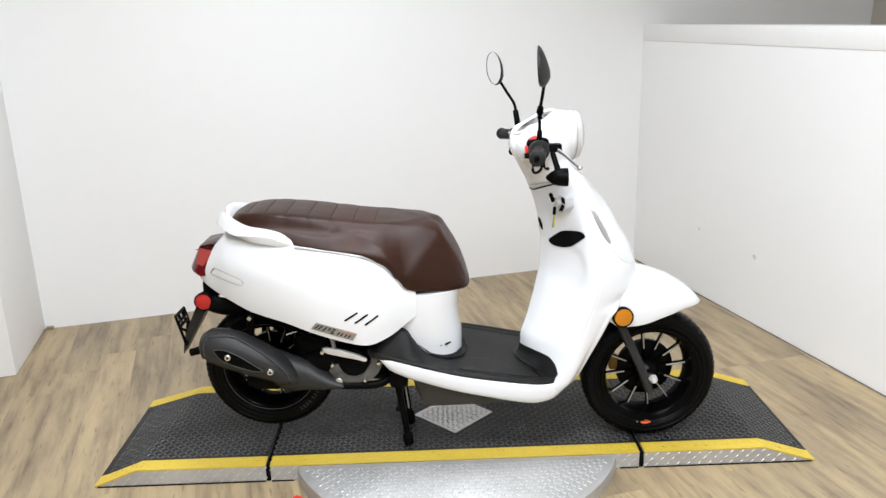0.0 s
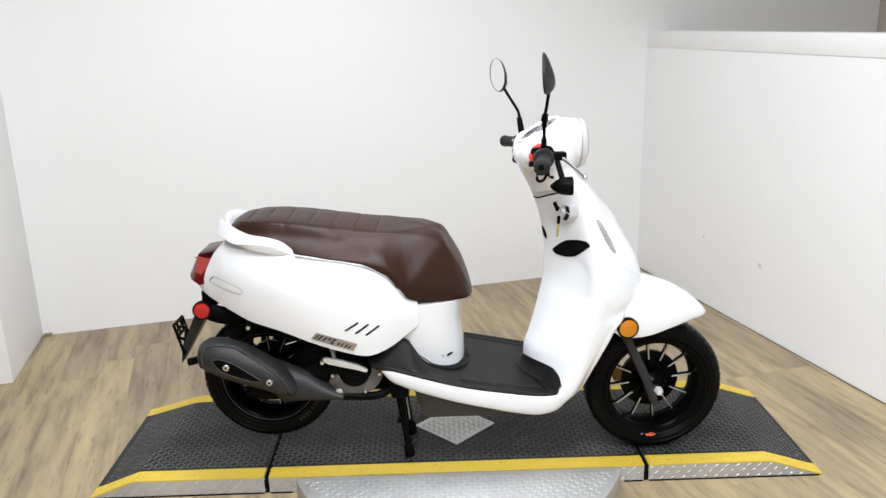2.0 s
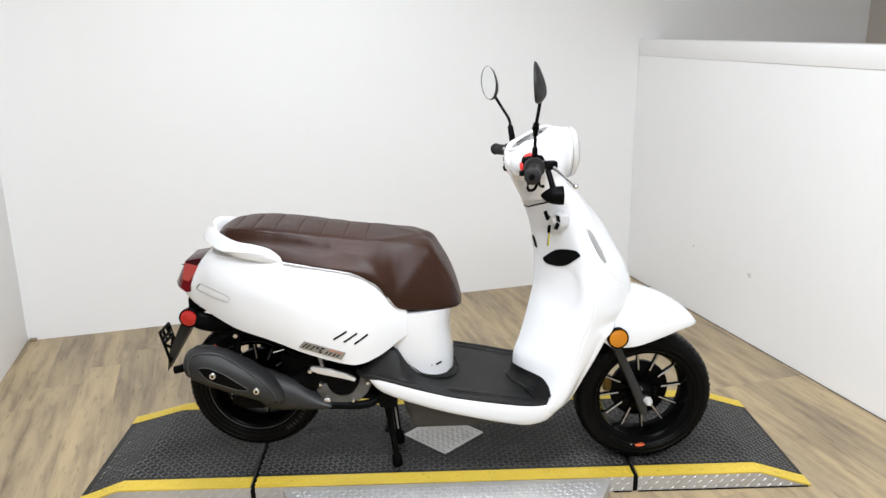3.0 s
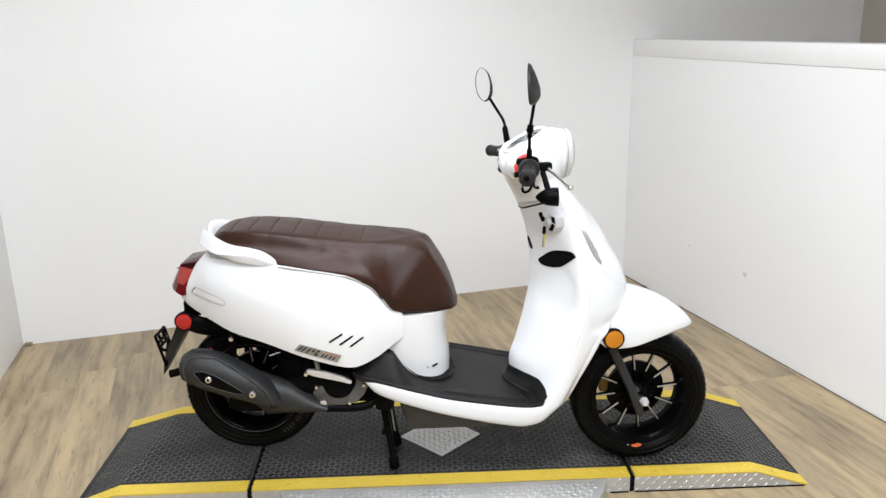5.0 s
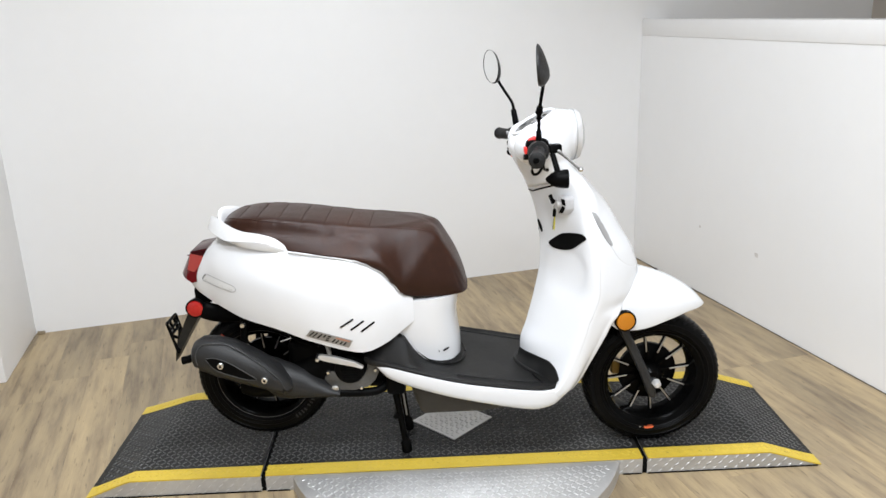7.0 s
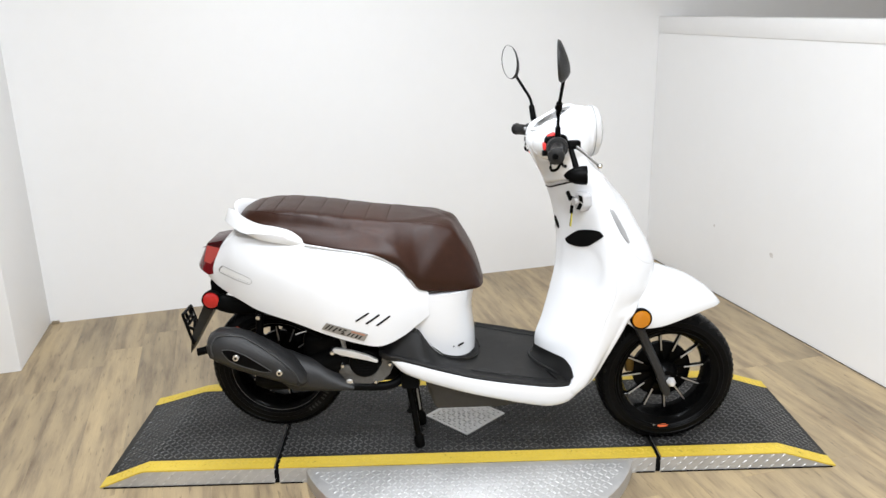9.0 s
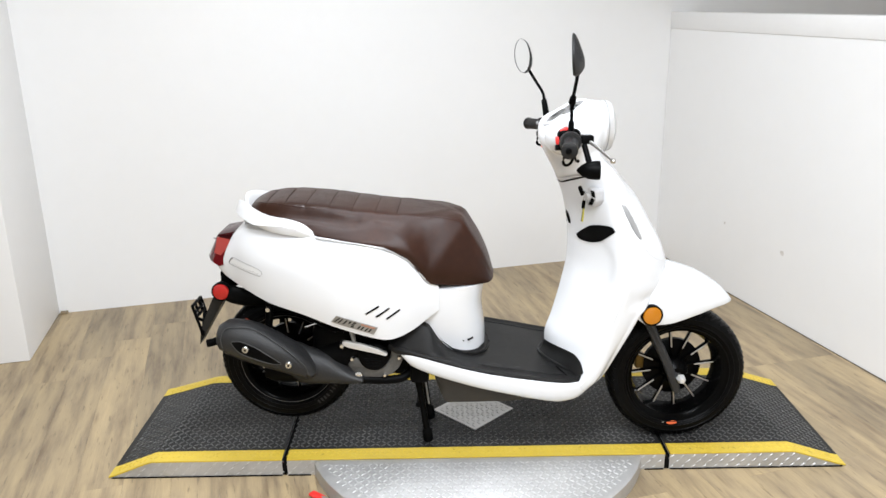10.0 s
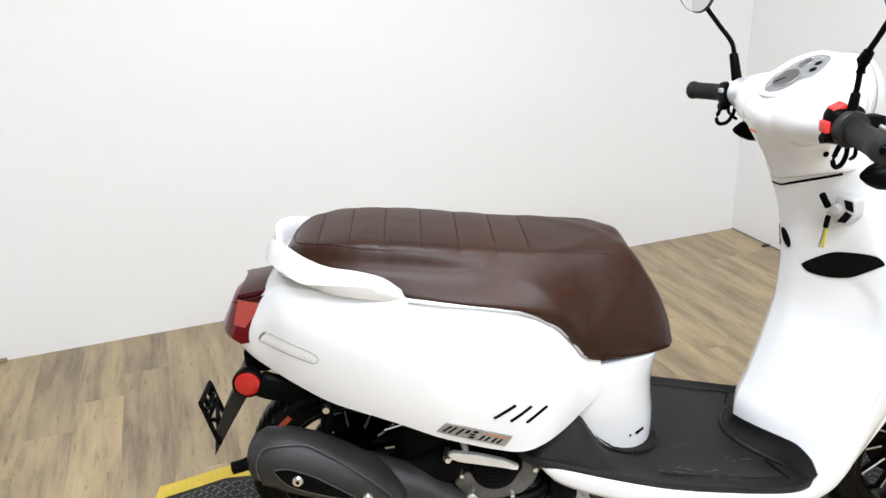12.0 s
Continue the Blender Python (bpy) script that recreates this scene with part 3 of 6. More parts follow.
# leg shield
SH_R = ((0.27, 0.285), (0.32, 0.262), (0.37, 0.232), (0.42, 0.232), (0.50, 0.254), (0.60, 0.279), (0.70, 0.296), (0.76, 0.297), (0.84, 0.288), (0.90, 0.274), (0.952, 0.254))
SH_C = ((0.27, 0.300), (0.30, 0.322), (0.34, 0.352), (0.38, 0.372), (0.45, 0.397), (0.56, 0.430), (0.66, 0.452), (0.75, 0.450), (0.83, 0.438), (0.90, 0.425), (0.952, 0.385))
SH_W = ((0.27, 0.160), (0.30, 0.188), (0.34, 0.199), (0.38, 0.201), (0.50, 0.198), (0.62, 0.192), (0.72, 0.184), (0.80, 0.170), (0.88, 0.142), (0.93, 0.115), (0.952, 0.098))
SH_F = ((0.27, 0.330), (0.30, 0.370), (0.34, 0.410), (0.42, 0.452), (0.50, 0.493), (0.545, 0.516), (0.58, 0.546), (0.64, 0.600), (0.68, 0.604), (0.74, 0.588), (0.81, 0.550), (0.89, 0.504), (0.952, 0.447))
SH_N = ((0.27, 0.14), (0.50, 0.155), (0.56, 0.150), (0.60, 0.10), (0.66, 0.06), (0.80, 0.045), (0.952, 0.03))


def shield_half(z, n=24):
    r, c, w, f, nose = (smooth_curve(z, t) for t in (SH_R, SH_C, SH_W, SH_F, SH_N))
    ctrl = [(r, 0), (r + 0.022, w * 0.24), (r + (c - r) * 0.56, w * 0.64), (c - 0.022, w * 0.955), (c, w), (c + 0.022, w * 0.975),
            (c + (f - c) * 0.62, w * 0.55 + nose * 0.45), (f - 0.006, nose), (f, 0)]
    return [Vector((p.x, p.y, z)) for p in spline([(a, b, 0) for a, b in ctrl], n)]


rings = []
for k in range(70):
    z = 0.284 + 0.668 * k / 69
    h = shield_half(z, 44)
    rings.append([Vector((p.x, -p.y, p.z)) for p in h] + h[-2:0:-1])


def seam_lift(p):
    """The seam under the handlebar cover rises to both sides."""
    k = max(0.0, min(1.0, (p.z - 0.88) / 0.07)) * max(0.0, min(1.0, (1.05 - p.z) / 0.06))
    return Vector((p.x, p.y, p.z + 0.42 * abs(p.y) * k))


rings = [[seam_lift(p) for p in ring] for ring in rings]
# shallow knee hollow below each pocket
for ring in rings:
    for p in ring:
        if p.x < smooth_curve(p.z, SH_C) - 0.004:
            du, dz = (abs(p.y) - 0.105) / 0.062, (p.z - 0.695) / (0.085 if p.z < 0.695 else 0.075)
            d = math.sqrt(du * du + dz * dz)
            p.x += 0.006 * max(0.0, min(1.0, (1.15 - d) / 0.35)) ** 1.5
shield = sp("leg_shield", loft(rings), WHITE, label="glossy white leg shield", sharp=50)

# black boot at the foot of the shield
def shield_u(z, v):
    """How far back the shield's rear face lies at a height and half width."""
    h = shield_half(z, 100)
    for p, q in zip(h, h[1:]):
        if p.y <= abs(v) <= q.y:
            return p.x + (q.x - p.x) * (abs(v) - p.y) / max(q.y - p.y, 1e-6)
    return h[60].x


bm = bmesh.new()
rows = []
for k in range(15):
    f = k / 14
    row = []
    for i in range(57):
        v = 0.186 * (i - 28) / 28
        ztop = smooth_curve(abs(v), ((0, 0.398), (0.06, 0.402), (0.12, 0.402), (0.16, 0.388), (0.186, 0.364)))
        rim_u = 0.219 + 5.4 * v * v
        base = smooth_curve(min(rim_u, 0.33), MAT_Z) + 0.003
        z = ztop + (base - ztop) * f
        on = shield_u(z, v) - 0.0025
        gap = shield_u(base, v) - 0.004 - rim_u
        out = 0.5 * (gap + math.sqrt(gap * gap + 0.010 ** 2))
        row.append(bm.verts.new((on - out * f ** 3.2 - 0.004 * f, v, z)))
    rows.append(row)
for a, b in zip(rows, rows[1:]):
    for i in range(56):
        bm.faces.new((a[i], a[i + 1], b[i + 1], b[i]))
rim_pts = [v.co.copy() + Vector((0, 0, 0.001)) for v in rows[-1][8:49]]
top_pts = [v.co.copy() for v in rows[0]]
for f in bm.faces:
    f.material_index = 1 if abs(f.calc_center_median().y) > 0.128 else 0
boot = sp("boot", bm, [BOOT, MAT], label="black rubber boot at the foot of the shield", sharp=60)
sp("boot_rim", tube(rim_pts, [0.0045 * min(1, 0.35 + 0.1 * i, 0.35 + 0.1 * (len(rim_pts) - 1 - i)) for i in range(len(rim_pts))], 8), BOOT, boot, "raised rubber rim")
sp("boot_edge", tube(top_pts, 0.0018, 8), BOOT, boot)

# rubber collar round the seat column
rings = []
for f in [k / 8 for k in range(9)]:
    grow = 0.003 + 0.012 * f ** 2.2
    ring = superring((0.034 - 0.24) / 2, (0.034 + 0.24) / 2 + grow, 0.121 + grow, 0.0)
    rings.append([Vector((p.x, p.y, max(smooth_curve(p.x, MAT_Z) + 0.003, 0.386) + 0.016 * (1 - f) ** 1.6)) for p in ring])
collar = sp("column_collar", loft(rings, caps=False), MAT, label="black rubber collar round the seat column", sharp=60)
sp("collar_rim", tube([p + Vector((0, 0, 0.001)) for p in rings[-1] if p.x > -0.03], 0.003, 8), MAT, collar)

# front mudguard
FE_T = ((0.50, 0.690), (0.60, 0.672), (0.70, 0.642), (0.775, 0.600), (0.815, 0.563), (0.832, 0.541))
FE_B = ((0.50, 0.532), (0.54, 0.508), (0.60, 0.506), (0.70, 0.524), (0.775, 0.538), (0.815, 0.539), (0.832, 0.537))
FE_W = ((0.50, 0.142), (0.56, 0.136), (0.62, 0.122), (0.70, 0.098), (0.775, 0.066), (0.815, 0.034), (0.832, 0.006))
rows = []
for i in range(31):
    u = 0.50 + 0.332 * i / 30
    zt, zb, w = (smooth_curve(u, t) for t in (FE_T, FE_B, FE_W))
    h = max(zt - zb, 0.002)
    half = [(0, zt), (w * 0.45, zt - 0.05 * h), (w * 0.82, zt - 0.28 * h), (w * 0.99, zt - 0.62 * h), (w, zb), (w - 0.005, zb + 0.002)]
    pts = spline([(u, -v, z) for v, z in half], 16)
    inner = [Vector((u, -w * 0.8, zb + 0.25 * h)), Vector((u, 0, zb + 0.5 * h))]
    pts += inner
    rows.append(pts + [Vector((p.x, -p.y, p.z)) for p in pts[-2:0:-1]])
sp("front_mudguard", loft(rows), WHITE, label="glossy white pointed front mudguard", sharp=50)

# handlebar cover
COVER = ((0.941, 0.2545, 0.446, 0.101), (0.955, 0.251, 0.434, 0.098), (0.985, 0.236, 0.402, 0.098), (1.015, 0.220, 0.386, 0.102), (1.045, 0.206, 0.390, 0.108), (1.075, 0.196, 0.400, 0.112), (1.100, 0.202, 0.406, 0.108), (1.120, 0.222, 0.406, 0.103), (1.140, 0.252, 0.404, 0.095), (1.158, 0.284, 0.398, 0.082), (1.170, 0.308, 0.390, 0.064), (1.178, 0.330, 0.375, 0.036))
rows = []
for k in range(49):
    z = 0.941 + 0.237 * k / 48
    r, f, w = (smooth_curve(z, [(c[0], c[n]) for c in COVER]) for n in (1, 2, 3))
    rows.append([seam_lift(p) for p in superring((r + f) / 2, (f - r) / 2, w, z, 64, 2.2)])
bm = loft(rows)
loft([[Vector((u, r * math.cos(2 * math.pi * k / 40), 1.101 + r * math.sin(2 * math.pi * k / 40))) for k in range(40)] for u, r in ((0.34, 0.076), (0.38, 0.0755), (0.398, 0.074), (0.404, 0.070))], bm=bm)
arm = [(0.262, v, 1.083) for v in (0.205, 0.19, 0.17, 0.15, 0.13, 0.11, 0.09, 0.06)]
for side in (-1, 1):
    tube([(u, side * v, z) for u, v, z in arm], [0.0255, 0.029, 0.032, 0.036, 0.041, 0.047, 0.053, 0.058], 32, bm=bm)
STEER = Matrix.Translation((0.30, -0.010, 0.002)) @ Matrix.Rotation(radians(5), 4, "Z") @ Matrix.Translation((-0.30, 0, 0))
cover = sp("handlebar_cover", turned(bm, STEER), WHITE, label="glossy white handlebar cover", sharp=80)
blend = cover.modifiers.new("blend", "REMESH")
blend.mode, blend.voxel_size, blend.use_smooth_shade = "VOXEL", 0.0034, True
soften = cover.modifiers.new("soften", "SMOOTH")
soften.factor, soften.iterations = 0.5, 45
smooth_mesh = bpy.data.meshes.new_from_object(cover.evaluated_get(bpy.context.evaluated_depsgraph_get()))
cover.modifiers.clear()
cover.data = smooth_mesh

def lerp_angle(a, b, t):
    return a + (b - a) * t


tree = {}
for key, ob in (("cover", cover), ("shield", shield)):
    tree[key] = BVHTree.FromPolygons([v.co + Vector((0, 0, P)) for v in ob.data.vertices], [tuple(p.vertices) for p in ob.data.polygons])


def laid(start, way, off=0.0):
    """Where a line from start first meets the shield or the handlebar cover."""
    hits = [t.ray_cast(Vector(start), Vector(way))[0] for t in tree.values()]
    hits = [h for h in hits if h is not None]
    p = min(hits, key=lambda h: (h - Vector(start)).length)
    return p - Vector(way).normalized() * off


seam = []
for i in range(33):
    t = math.pi * lerp_angle(0.93, 1.47, i / 32)
    c, q = math.cos(t), math.sin(t)
    p = Vector((0.350 + 0.0965 * math.copysign(abs(c) ** (2 / 2.2), c), 0.1018 * math.copysign(abs(q) ** (2 / 2.2), q), 0.942))
    p = STEER @ seam_lift(p)
    p.z -= 0.014 * max(0.0, 1 - abs(p.y) / 0.1)
    if abs(p.y) < 0.088:
        seam.append(laid((0.0, p.y, p.z), (1, 0, 0)))
sp("cover_seam", tube(seam, [0.0026 * min(1, 0.3 + i / 8) for i in range(len(seam))], 8), BLACK, cover, "dark seam under the handlebar cover")


SOFTSEAM = material("pale_grey_joint", (0.62, 0.62, 0.63), 0.4)
for side in (-1, 1):
    pts = []
    for i in range(33):
        z = 0.44 + 0.42 * i / 32
        h = shield_half(z, 60)
        k = max(range(60), key=lambda j: h[j].y) - 1
        pts.append(Vector((h[k].x, side * (h[k].y + 0.0001), z)))
    sp("shield_joint", tube(pts, [0.0002 + 0.0009 * min(1, i / 8, (32 - i) / 8) for i in range(33)], 6), SOFTSEAM, shield, "fine joint between inner and outer shield")

# wheels
def wheel(name, centre, r, width, turn, label, seat_r=0.70, inset=0.45):
    root = new(name)
    root.parent = scooter
    root.matrix_local = DROP @ Matrix.Translation(centre) @ Matrix.Rotation(radians(turn), 4, "Z")
    root["label"] = label
    w = width / 2
    o = (0, 0, 0)
    prof = [(-w * 0.72, r * (seat_r - 0.005)), (-w * 0.96, r * (seat_r + 0.05)), (-w, r * 0.84), (-w * 0.94, r * 0.915), (-w * 0.74, r * 0.966), (-w * 0.42, r * 0.992), (0, r), (w * 0.42, r * 0.992), (w * 0.74, r * 0.966), (w * 0.94, r * 0.915), (w, r * 0.84), (w * 0.96, r * (seat_r + 0.05)), (w * 0.72, r * (seat_r - 0.005)), (0, r * seat_r)]
    tyre = part("tyre", lathe(prof, o, "v", 72, closed=True), RUBBER, root, "black rubber tyre")
    rr = r * seat_r
    rim = [(-w * 0.80, rr * 0.97), (-w * 0.84, rr * 1.03), (-w * 0.76, rr * 1.035), (-w * 0.70, rr * 0.93), (-w * 0.35, rr * 0.90), (w * 0.35, rr * 0.90), (w * 0.70, rr * 0.93), (w * 0.76, rr * 1.035), (w * 0.84, rr * 1.03), (w * 0.80, rr * 0.97), (w * 0.6, rr * 0.825), (w * 0.1, rr * 0.83), (-w * 0.2, rr * 0.875), (-w * 0.6, rr * 0.90)]
    part("rim", lathe(rim, o, "v", 64, closed=True), RIM, root, "black alloy rim")
    part("hub", lathe([(-w * 0.75, 0.0), (-w * 0.75, 0.022), (-w * 0.55, 0.034), (-w * 0.3, 0.044), (w * 0.3, 0.044), (w * 0.55, 0.034), (w * 0.75, 0.022), (w * 0.75, 0.0)], o, "v", 32), RIM, root, "black hub")
    part("hub_disc", lathe([(-w * (inset - 0.03), 0.0), (-w * (inset - 0.03), 0.094), (-w * (inset - 0.09), 0.099), (-w * (inset - 0.35), 0.099), (-w * (inset - 0.35), 0.0)], o, "v", 40), RIM, root, "black hub disc")
    for k in range(12):
        rot = Matrix.Rotation(2 * math.pi * k / 12 - 0.11, 4, "Y")
        bm = block((rr * 0.62, 0.016, 0.009), (rr * 0.58, -w * inset, 0), 0.003, 2)
        spoke = part("spoke", turned(bm, rot), RIM, root)
        bm = block((rr * 0.46, 0.002, 0.0050), (rr * 0.67, -w * inset - 0.0085, 0), 0.0008, 1)
        part("machined_edge", turned(bm, rot), BRIGHT, spoke, "bright machined spoke face")
    return root


front_wheel = wheel("front_wheel", (0.666, 0, 0.289), 0.229, 0.110, 4, "black spoked front wheel", 0.73, -0.34)
rear_wheel = wheel("rear_wheel", (-0.617, 0, 0.345), 0.224, 0.115, 0, "black spoked rear wheel", 0.70, -0.40)

# muffler
MU = ((-0.800, 0.476, 0.026, 0.026), (-0.792, 0.478, 0.040, 0.040), (-0.765, 0.481, 0.050, 0.053), (-0.72, 0.470, 0.055, 0.062), (-0.67, 0.454, 0.056, 0.063), (-0.61, 0.428, 0.055, 0.056), (-0.56, 0.404, 0.052, 0.048), (-0.53, 0.388, 0.048, 0.040), (-0.510, 0.374, 0.040, 0.030), (-0.497, 0.368, 0.022, 0.018))
rows = []
for u, zc, hv, hz in MU:
    rows.append([Vector((u, -0.165 + hv * math.copysign(abs(math.cos(t)) ** 0.8, math.cos(t)), zc + hz * math.copysign(abs(math.sin(t)) ** 0.85, math.sin(t)))) for t in [2 * math.pi * k / 28 for k in range(28)]])
muffler = sp("muffler", loft(rows), SHIELD_GREY, label="matt dark grey muffler with heat shield")

# dark mechanical core under the body
sp("inner_frame", loft([[Vector((u, v * w, z)) for v, z in ((-1, zb), (1, zb), (1, zt), (-1, zt))] for u, zb, zt, w in ((-0.76, 0.64, 0.70, 0.06), (-0.60, 0.585, 0.80, 0.10), (-0.40, 0.50, 0.78, 0.14), (-0.22, 0.47, 0.70, 0.14), (-0.10, 0.36, 0.60, 0.10))]), BLACK, label="black inner frame")


# ---- scooter details ----
def cowl_point(u, z, off=0.0, side=-1):
    zt, zb = smooth_curve(u, COWL_T), smooth_curve(u, COWL_B)
    s = max(0.0, min(1.0, (z - zt) / (zb - zt)))
    return Vector((u, side * (cowl_v(u, s) + off), z))


def shield_point(z, v, off=0.0):
    """A place on the shield's rear face, off metres out of it."""
    return laid((0.0, v, z), (1, 0, 0), off)


def sheet(rows, thick, mat, name, parent, label=""):
    """A thin plate over a grid of places, with its edges closed."""
    bm = bmesh.new()
    vs = [[bm.verts.new(p) for p in row] for row in rows]
    for a, b in zip(vs, vs[1:]):
        for i in range(len(a) - 1):
            bm.faces.new((a[i], a[i + 1], b[i + 1], b[i]))
    ob = sp(name, bm, mat, parent, label)
    so = ob.modifiers.new("thickness", "SOLIDIFY")
    so.thickness, so.offset = thick, 0
    ob.modifiers.new("edges", "EDGE_SPLIT").split_angle = radians(40)
    return ob


def lerp(a, b, t):
    return a + (b - a) * t


# grey of small plastic parts, and of the shade inside the side vents
GREYP = varied("grey_plastic_and_shade", [(0.3, (0.27, 0.27, 0.27)), (0.7, (0.35, 0.35, 0.35))], 10, (0.4, 0.55))
BADGE = varied("badge_grey", [(0.3, (0.24, 0.235, 0.225)), (0.7, (0.36, 0.35, 0.335))], 25, (0.3, 0.45), metal=0.4)
PALEORANGE = material("pale_orange_print", (0.42, 0.20, 0.13), 0.45)
GREYSEAM = material("grey_seam", (0.20, 0.20, 0.20), 0.45)
# vent slots, badge and marker lamp on the near panel; the far panel gets the same
for side, panel in panels.items():
    for k in range(3):
        u0, z0 = -0.324 + 0.0305 * k, 0.584 - 0.009 * k
        rows = []
        for i in range(6):
            u, z = u0 + 0.040 * i / 5, z0 + 0.026 * i / 5
            rows.append([cowl_point(u - 0.0017, z + 0.0019, 0.0012, side), cowl_point(u + 0.0017, z - 0.0019, 0.0012, side)])
        sheet(rows, 0.002, DARK, "vent_slot", panel, "narrow black vent slot")
    rows = []
    for i in range(11):
        t = i / 10
        top, low = (lerp(-0.413, -0.290, t), lerp(0.578, 0.539, t)), (lerp(-0.431, -0.304, t), lerp(0.556, 0.515, t))
        rows.append([cowl_point(lerp(top[0], low[0], j / 3), lerp(top[1], low[1], j / 3), 0.0015, side) for j in range(4)])
    badge = sheet(rows, 0.003, BADGE, "badge", panel, "silver badge with dark slanted marks")
    def on_badge(tt, q, off):
        top, low = (lerp(-0.413, -0.290, tt), lerp(0.578, 0.539, tt)), (lerp(-0.431, -0.304, tt), lerp(0.556, 0.515, tt))
        return cowl_point(lerp(top[0], low[0], q), lerp(top[1], low[1], q), off, side)

    for t, q0, q1, wide in ((0.08, 0.15, 0.80, 0.030), (0.16, 0.15, 0.80, 0.030), (0.27, 0.18, 0.82, 0.034), (0.36, 0.18, 0.50, 0.040), (0.46, 0.15, 0.30, 0.070), (0.46, 0.45, 0.58, 0.070), (0.49, 0.70, 0.85, 0.070), (0.62, 0.40, 0.85, 0.030), (0.70, 0.40, 0.85, 0.030), (0.80, 0.40, 0.85, 0.030), (0.88, 0.40, 0.85, 0.030)):
        rows = [[on_badge(t + wide * (j - 0.5) - 0.05 * (lerp(q0, q1, i / 2) - 0.5), lerp(q0, q1, i / 2), 0.0034) for j in (0, 1)] for i in range(3)]
        sheet(rows, 0.0012, BLACK, "badge_mark", badge)
    rows = [[on_badge(lerp(0.62, 0.95, i / 3), q, 0.0034) for q in (0.10, 0.28)] for i in range(4)]
    sheet(rows, 0.0010, PALEORANGE, "badge_stripe", badge, "faint orange stripe")
    rows = []
    for i in range(13):
        t = i / 12
        u, zc = lerp(-0.765, -0.648, t), lerp(0.706, 0.690, t)
        h = 0.0100 * math.sqrt(max(0.05, 1 - (2 * t - 1) ** 6))
        rows.append([cowl_point(u, zc + h * s, 0.0006, side) for s in (-1, -0.5, 0, 0.5, 1)])
    lamp = sheet(rows, 0.0006, CLEAR, "marker_lens", panel, "flush ribbed clear rear indicator lens")
    for i in range(16):
        t = 0.10 + 0.82 * i / 15
        u, zc = lerp(-0.765, -0.648, t), lerp(0.706, 0.690, t)
        pts = [cowl_point(u + 0.003 * q, zc + 0.009 * q, 0.0012, side) for q in (-0.95, -0.45)]
        sp("lens_rib", tube(pts, 0.0006, 5), GREYP, lamp)
    edge = [(-0.767, 0.7005), (-0.757, 0.7155), (-0.742, 0.7185), (-0.663, 0.7020), (-0.645, 0.6905), (-0.652, 0.6800), (-0.668, 0.6795), (-0.752, 0.6930)]
    pts = [cowl_point(p.x, p.z, 0.0011, side) for p in spline([(u, 0, z) for u, z in edge], 48, closed=True)]
    sp("lens_rim", tube(pts + pts[:1], 0.0007, 6), GREYP, lamp, "thin pale grey rim")
    pts = [cowl_point(u, z, 0.0006, side) for u, z in ((-0.766, 0.701), (-0.760, 0.7105), (-0.752, 0.7165))]
    sp("lens_rim", tube(pts, 0.0022, 6), GREYSEAM, lamp, "dark end of the rim")

# seam between the panels and the seat
for side, panel in panels.items():
    pts = []
    for i in range(41):
        u = lerp(-0.47, -0.138, i / 40)
        t = min(1, max(0, (u + 0.27) / 0.05))
        v = lerp(cowl_v(u, 0.04) - 0.001, max(cowl_v(u, 0.04) - 0.001, smooth_curve(u, SEAT_WB) + 0.001), t)
        pts.append(Vector((u, side * v, lerp(smooth_curve(u, COWL_T) + 0.002, smooth_curve(u, SEAT_B), t))))
    sp("panel_seam", tube(pts, 0.0032, 8), material("grey_trim", (0.46, 0.46, 0.46), 0.3, metal=0.4), panel, "thin grey seam under the seat")

# seam strip along the seat's lower edge
for side in (-1, 1):
    pts = [Vector((u, side * (smooth_curve(u, SEAT_WB) + 0.001), smooth_curve(u, SEAT_B) + 0.004)) for u in [lerp(-0.60, 0.045, i / 40) for i in range(41)]]
    sp("seat_piping", tube(pts, 0.0018, 8), LEATHER, seat, "dark piping along the seat base")
for c in SEAMS:
    ring = seat_ring(c)
    half = [p for p in ring[:46] if abs(p.y) < smooth_curve(c, SEAT_WS) * 0.97 and p.z > smooth_curve(c, SEAT_S) - 0.006]
    line = [Vector((p.x, -p.y, p.z + 0.0012)) for p in half[::-1]] + [Vector((p.x, p.y, p.z + 0.0012)) for p in half[1:]]
    sp("seam_thread", tube(line, 0.0007, 6), THREAD, seat, "tan seam thread")

